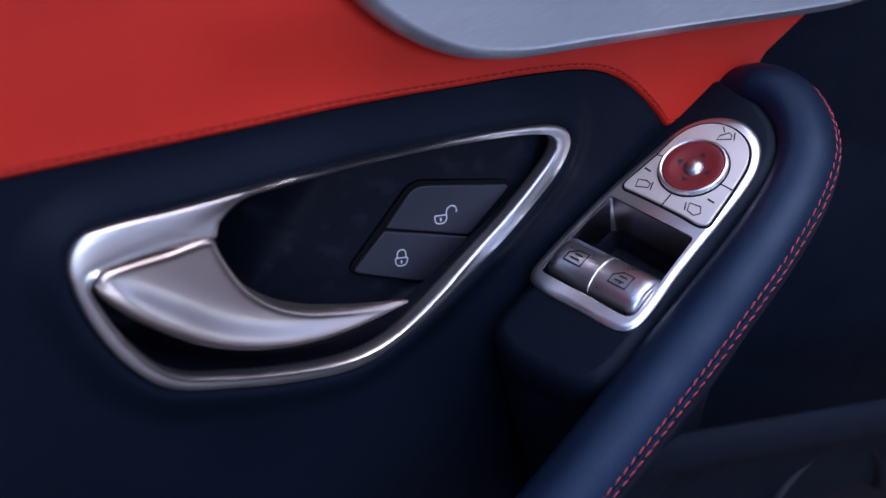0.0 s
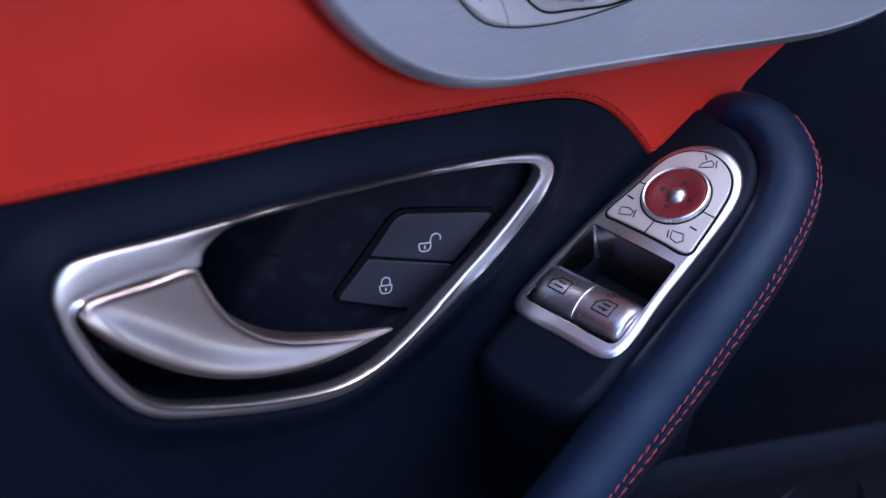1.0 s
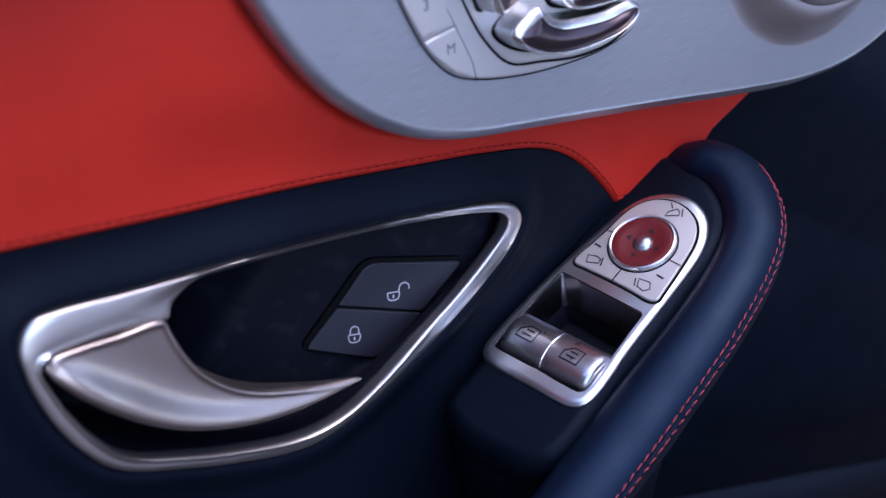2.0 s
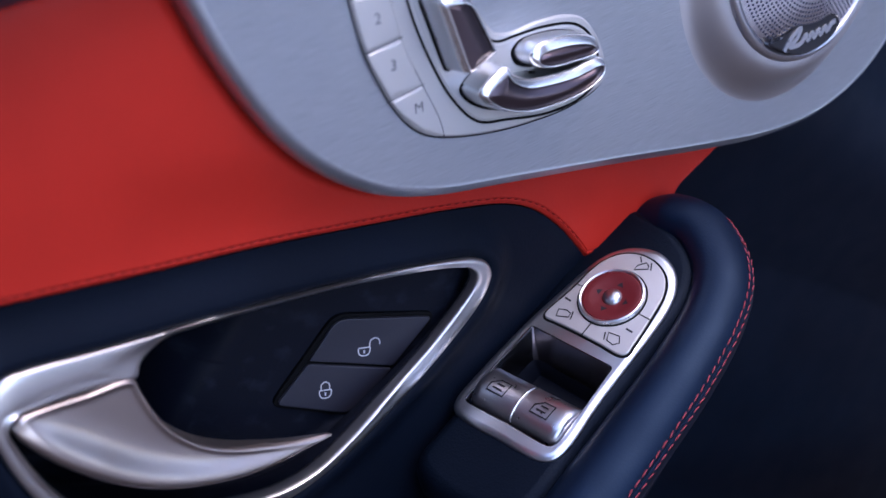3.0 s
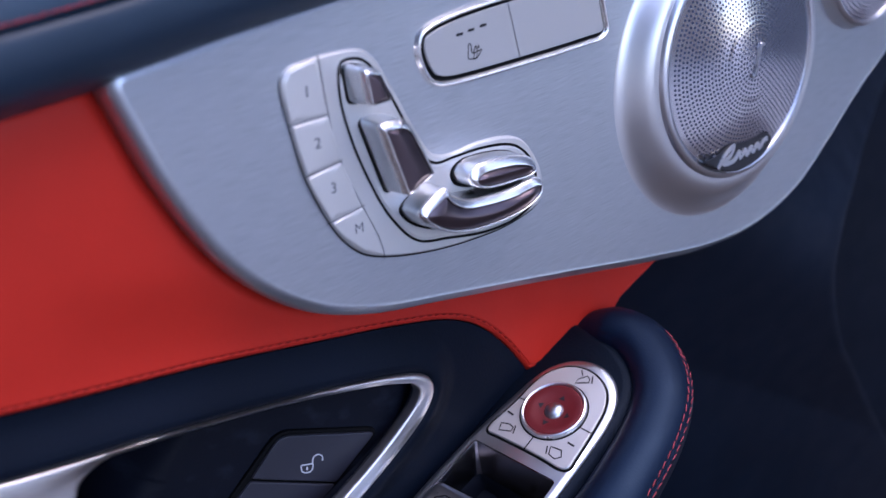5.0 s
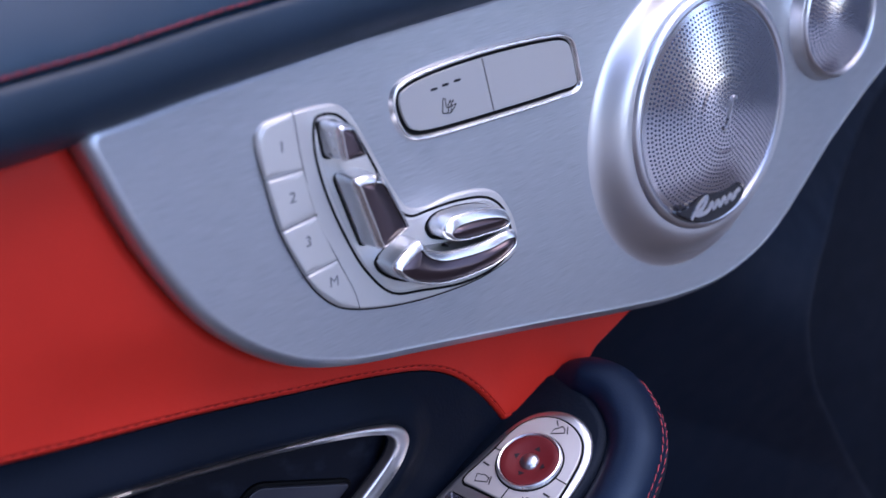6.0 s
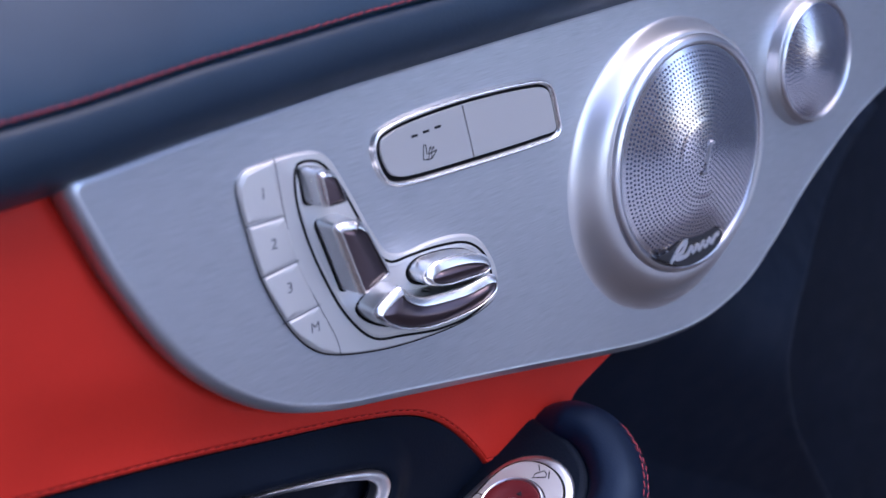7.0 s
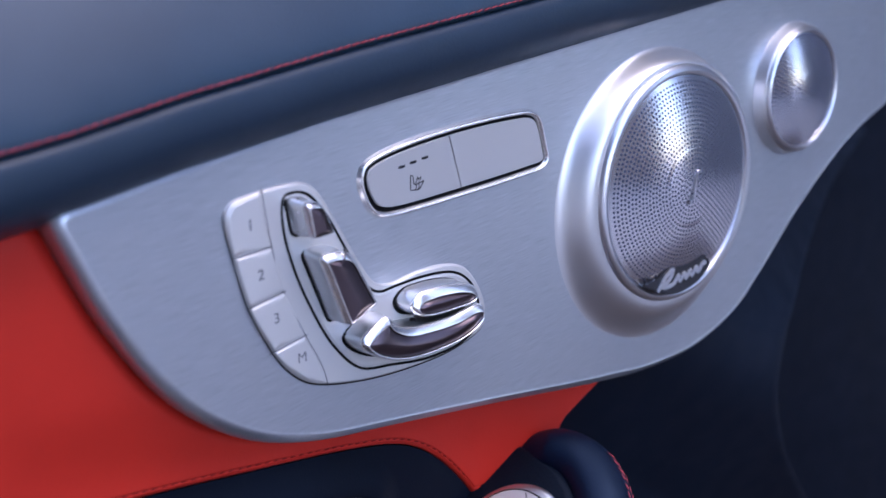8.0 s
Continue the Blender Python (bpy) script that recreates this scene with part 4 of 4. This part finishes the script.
# two window switches side by side
ROCKER = [(-64.9, -3), (-64.9, 0.4), (-64.6, 1.8), (-63.8, 3.0), (-62.3, 4.0), (-60.3, 4.7), (-58, 5.0), (-55.5, 4.9), (-53, 4.4), (-50.8, 3.5), (-49, 2.3), (-47.7, 0.9), (-46.9, -0.8), (-46.6, -3)]
WIN = [([(-3.0, -2.3), (3.0, -2.3), (3.0, 2.5), (-0.8, 2.5), (-3.0, 0.4)], True), ([(-1.0, 0.9), (1.7, 0.9)], False), ([(-1.6, -0.7), (1.7, -0.7)], False)]
for v0, v1, ic, outer_end in ((0.62, 20.3, 11.2, 20.3), (-20.0, 0.18, -9.2, -20.0)):
    rows = []
    n = 16
    for i in range(n + 1):
        s = i / n
        e = 1 - (abs(2 * s - 1)) ** 16
        y = v0 + (v1 - v0) * (0.5 - 0.5 * math.cos(math.pi * s))
        col = []
        for x, h in [(-64.4, -9)] + ROCKER + [(-48.5, -10)]:
            d = abs(y - outer_end)
            c = 3.0 - math.sqrt(max(0.0, 9.0 - (3.0 - d) ** 2)) if d < 3.0 else 0.0
            col.append((x + 0.5 + (c * 0.7 if x < -58 else 0), y, h if h < 0 else h - 0.25 * (1 - e) - 0.45 * c))
        rows.append(col)
    bm = sheet(rows)
    for edge in (rows[0], rows[-1]):
        bm.faces.new([bm.verts.new(p) for p in edge])
    sw = part("window_switch", bm, GUN, pod, "satin metal window switch", angle=40)
    outline_icon(WIN, (-55.6, ic), -90, PRINT, 0.42, sw, "window_symbol", 1.25, 0.6, ROCKER[3:11])
edge_line = [(x + 0.5 - (0.15 if x < -58 else 0), h + 0.22) for x, h in ROCKER]
part("switch_divider", sheet([[(x, y, h + up_by) for x, h in edge_line] for y, up_by in ((-0.05, -0.2), (0.08, 0.12), (0.25, 0.3), (0.4, 0.34), (0.55, 0.3), (0.72, 0.12), (0.85, -0.2))]), BRIGHT, pod, "bright dividing line")


# ---- front of the door: a rolled edge along the plate, dark beyond ----
front_trim = thing("front_door_trim", DOOR, "black moulded door trim curving away beyond the plate", "door trim")
RIDGE = spline([(528, -41), (449, -51), (373, -65), (315, -78), (282, -88), (260, -101), (252, -119), (257, -138), (278, -167), (314, -202), (355, -240), (420, -300), (540, -420)], 6, False)[::-1]


def trim_height(x, y):
    """Leaning in low down, turning to lean back higher up."""
    u = max(-190.0, y + 145 + 0.45 * (x - 235))
    if u < 0:
        return -17 + 0.45 * max(u, -50) + 0.2 * min(u + 50, 0)
    return -17 + (0.45 * u - 0.00667 * u * u if u < 90 else -13.5 - 0.75 * (u - 90))


rows = []
for y in np.linspace(75, -420, 150):
    edge = float(np.interp(y, RIDGE[:, 1], RIDGE[:, 0])) if y < -41 else 528 + (y + 41) * 8.0
    base = [(x, y, trim_height(x, y)) for x in np.linspace(0, edge - 7, 60)]
    top = trim_height(edge, y)
    rows.append(base + [(edge + d, y, top - drop) for d, drop in ((-2, 0.1), (-0.8, 0.4), (0, 1.2), (0.4, 3), (0.8, 40), (1.0, 90))])
part("moulding", sheet(rows), TRIM, front_trim, angle=60)

# map pocket below
pocket = thing("map_pocket", DOOR, "black plastic map pocket low on the door", "door pocket")
for nm, prof in (("lip", [(-60, 2), (-20, 8), (-4, 12), (-0.5, 14), (0, 16), (-3, 18.6), (-9, 20), (-15, 19.4), (-19, 16.5)]), ("wall", [(-19, 16.5), (-21, 8), (-26, 0), (-60, -4), (-140, -6), (-260, -10)])):
    line = spline(prof, 3, False)
    part(nm, sheet([[(x, -243.4 - 0.248 * x + a, h) for a, h in line] for x in np.linspace(-20, 420, 40)]), DISH if nm == "wall" else POCKET, pocket, angle=60)
part("holder_rim", sheet([[(160 + r * math.cos(a), -362 + r * math.sin(a), h) for r, h in ((45, -8), (46, 4), (48, 6), (50, 4), (51, -8))] for a in np.linspace(0.1, 3.0, 30)]), DISH, pocket, "faint curved rim inside the pocket", angle=60)

sew([(x, red_low(x) + 2.6, -13.3) for x in np.linspace(-212, 40, 190)], 3.6, stitch_mesh("seam_stitch", 2.5, 0.75, THREAD_DARK), insert, 8)

# ---- ground, and walls and a floor added out of view for their reflections ----
bm = bmesh.new()
bmesh.ops.create_grid(bm, x_segments=8, y_segments=8, size=150)
me = bpy.data.meshes.new("ground")
bm.to_mesh(me)
bm.free()
me.materials.append(PAVING)
tagged(new("ground", me), "pale concrete ground under the open car door", "ground", "", "structure").location = (0, 0, -0.62)


def wall(name, corners, mat, label, cat="wall"):
    """A thick plain slab through four corners, in metres."""
    bm = bmesh.new()
    q = [Vector(c) for c in corners]
    n = (q[1] - q[0]).cross(q[2] - q[0]).normalized() * 0.05
    a = [bm.verts.new(c) for c in q]
    b = [bm.verts.new(c + n) for c in q]
    bm.faces.new(a[::-1])
    bm.faces.new(b)
    bridge(bm, a, b)
    bmesh.ops.recalc_face_normals(bm, faces=bm.faces)
    me = bpy.data.meshes.new(name)
    bm.to_mesh(me)
    bm.free()
    me.materials.append(mat)
    return tagged(new(name, me), label, cat, "", "structure")


def unseen_wall(name, a0, a1, dist, high, mat, label):
    """An upright wall added out of view to shape reflections, between two bearings."""
    p, q = [(dist * math.cos(radians(a)), dist * math.sin(radians(a))) for a in (a0, a1)]
    wall(name, [(*p, -0.62), (*q, -0.62), (*q, high), (*p, high)], mat, label)


# Unseen slab, added to dim low light and brown the handle's reflection.
wall("floor", [(-1.2, -0.56, -0.45), (1.1, -0.56, -0.45), (1.1, 0.1, -0.45), (-1.2, 0.1, -0.45)], ADDED_FLOOR, "brown slab added out of view to darken reflections", "floor")
# Gaps between these unseen walls give the bright streaks in the metal.
unseen_wall("wall_1", -52, -82, 5.0, 6.5, ADDED_BROWN, "brown wall added out of view for reflections")
unseen_wall("wall_2", -26, -43, 5.2, 8.0, ADDED_GREY, "grey wall added out of view to block light")
unseen_wall("wall_3", 40, -26, 5.2, 8.0, ADDED_GREY, "grey wall added out of view to block light")
unseen_wall("wall_4", -130, -200, 5.0, 4.0, ADDED_GREY, "grey wall added out of view to block light")
unseen_wall("wall_5", 160, 40, 5.0, 3.0, ADDED_GREY, "grey wall added out of view behind the car")
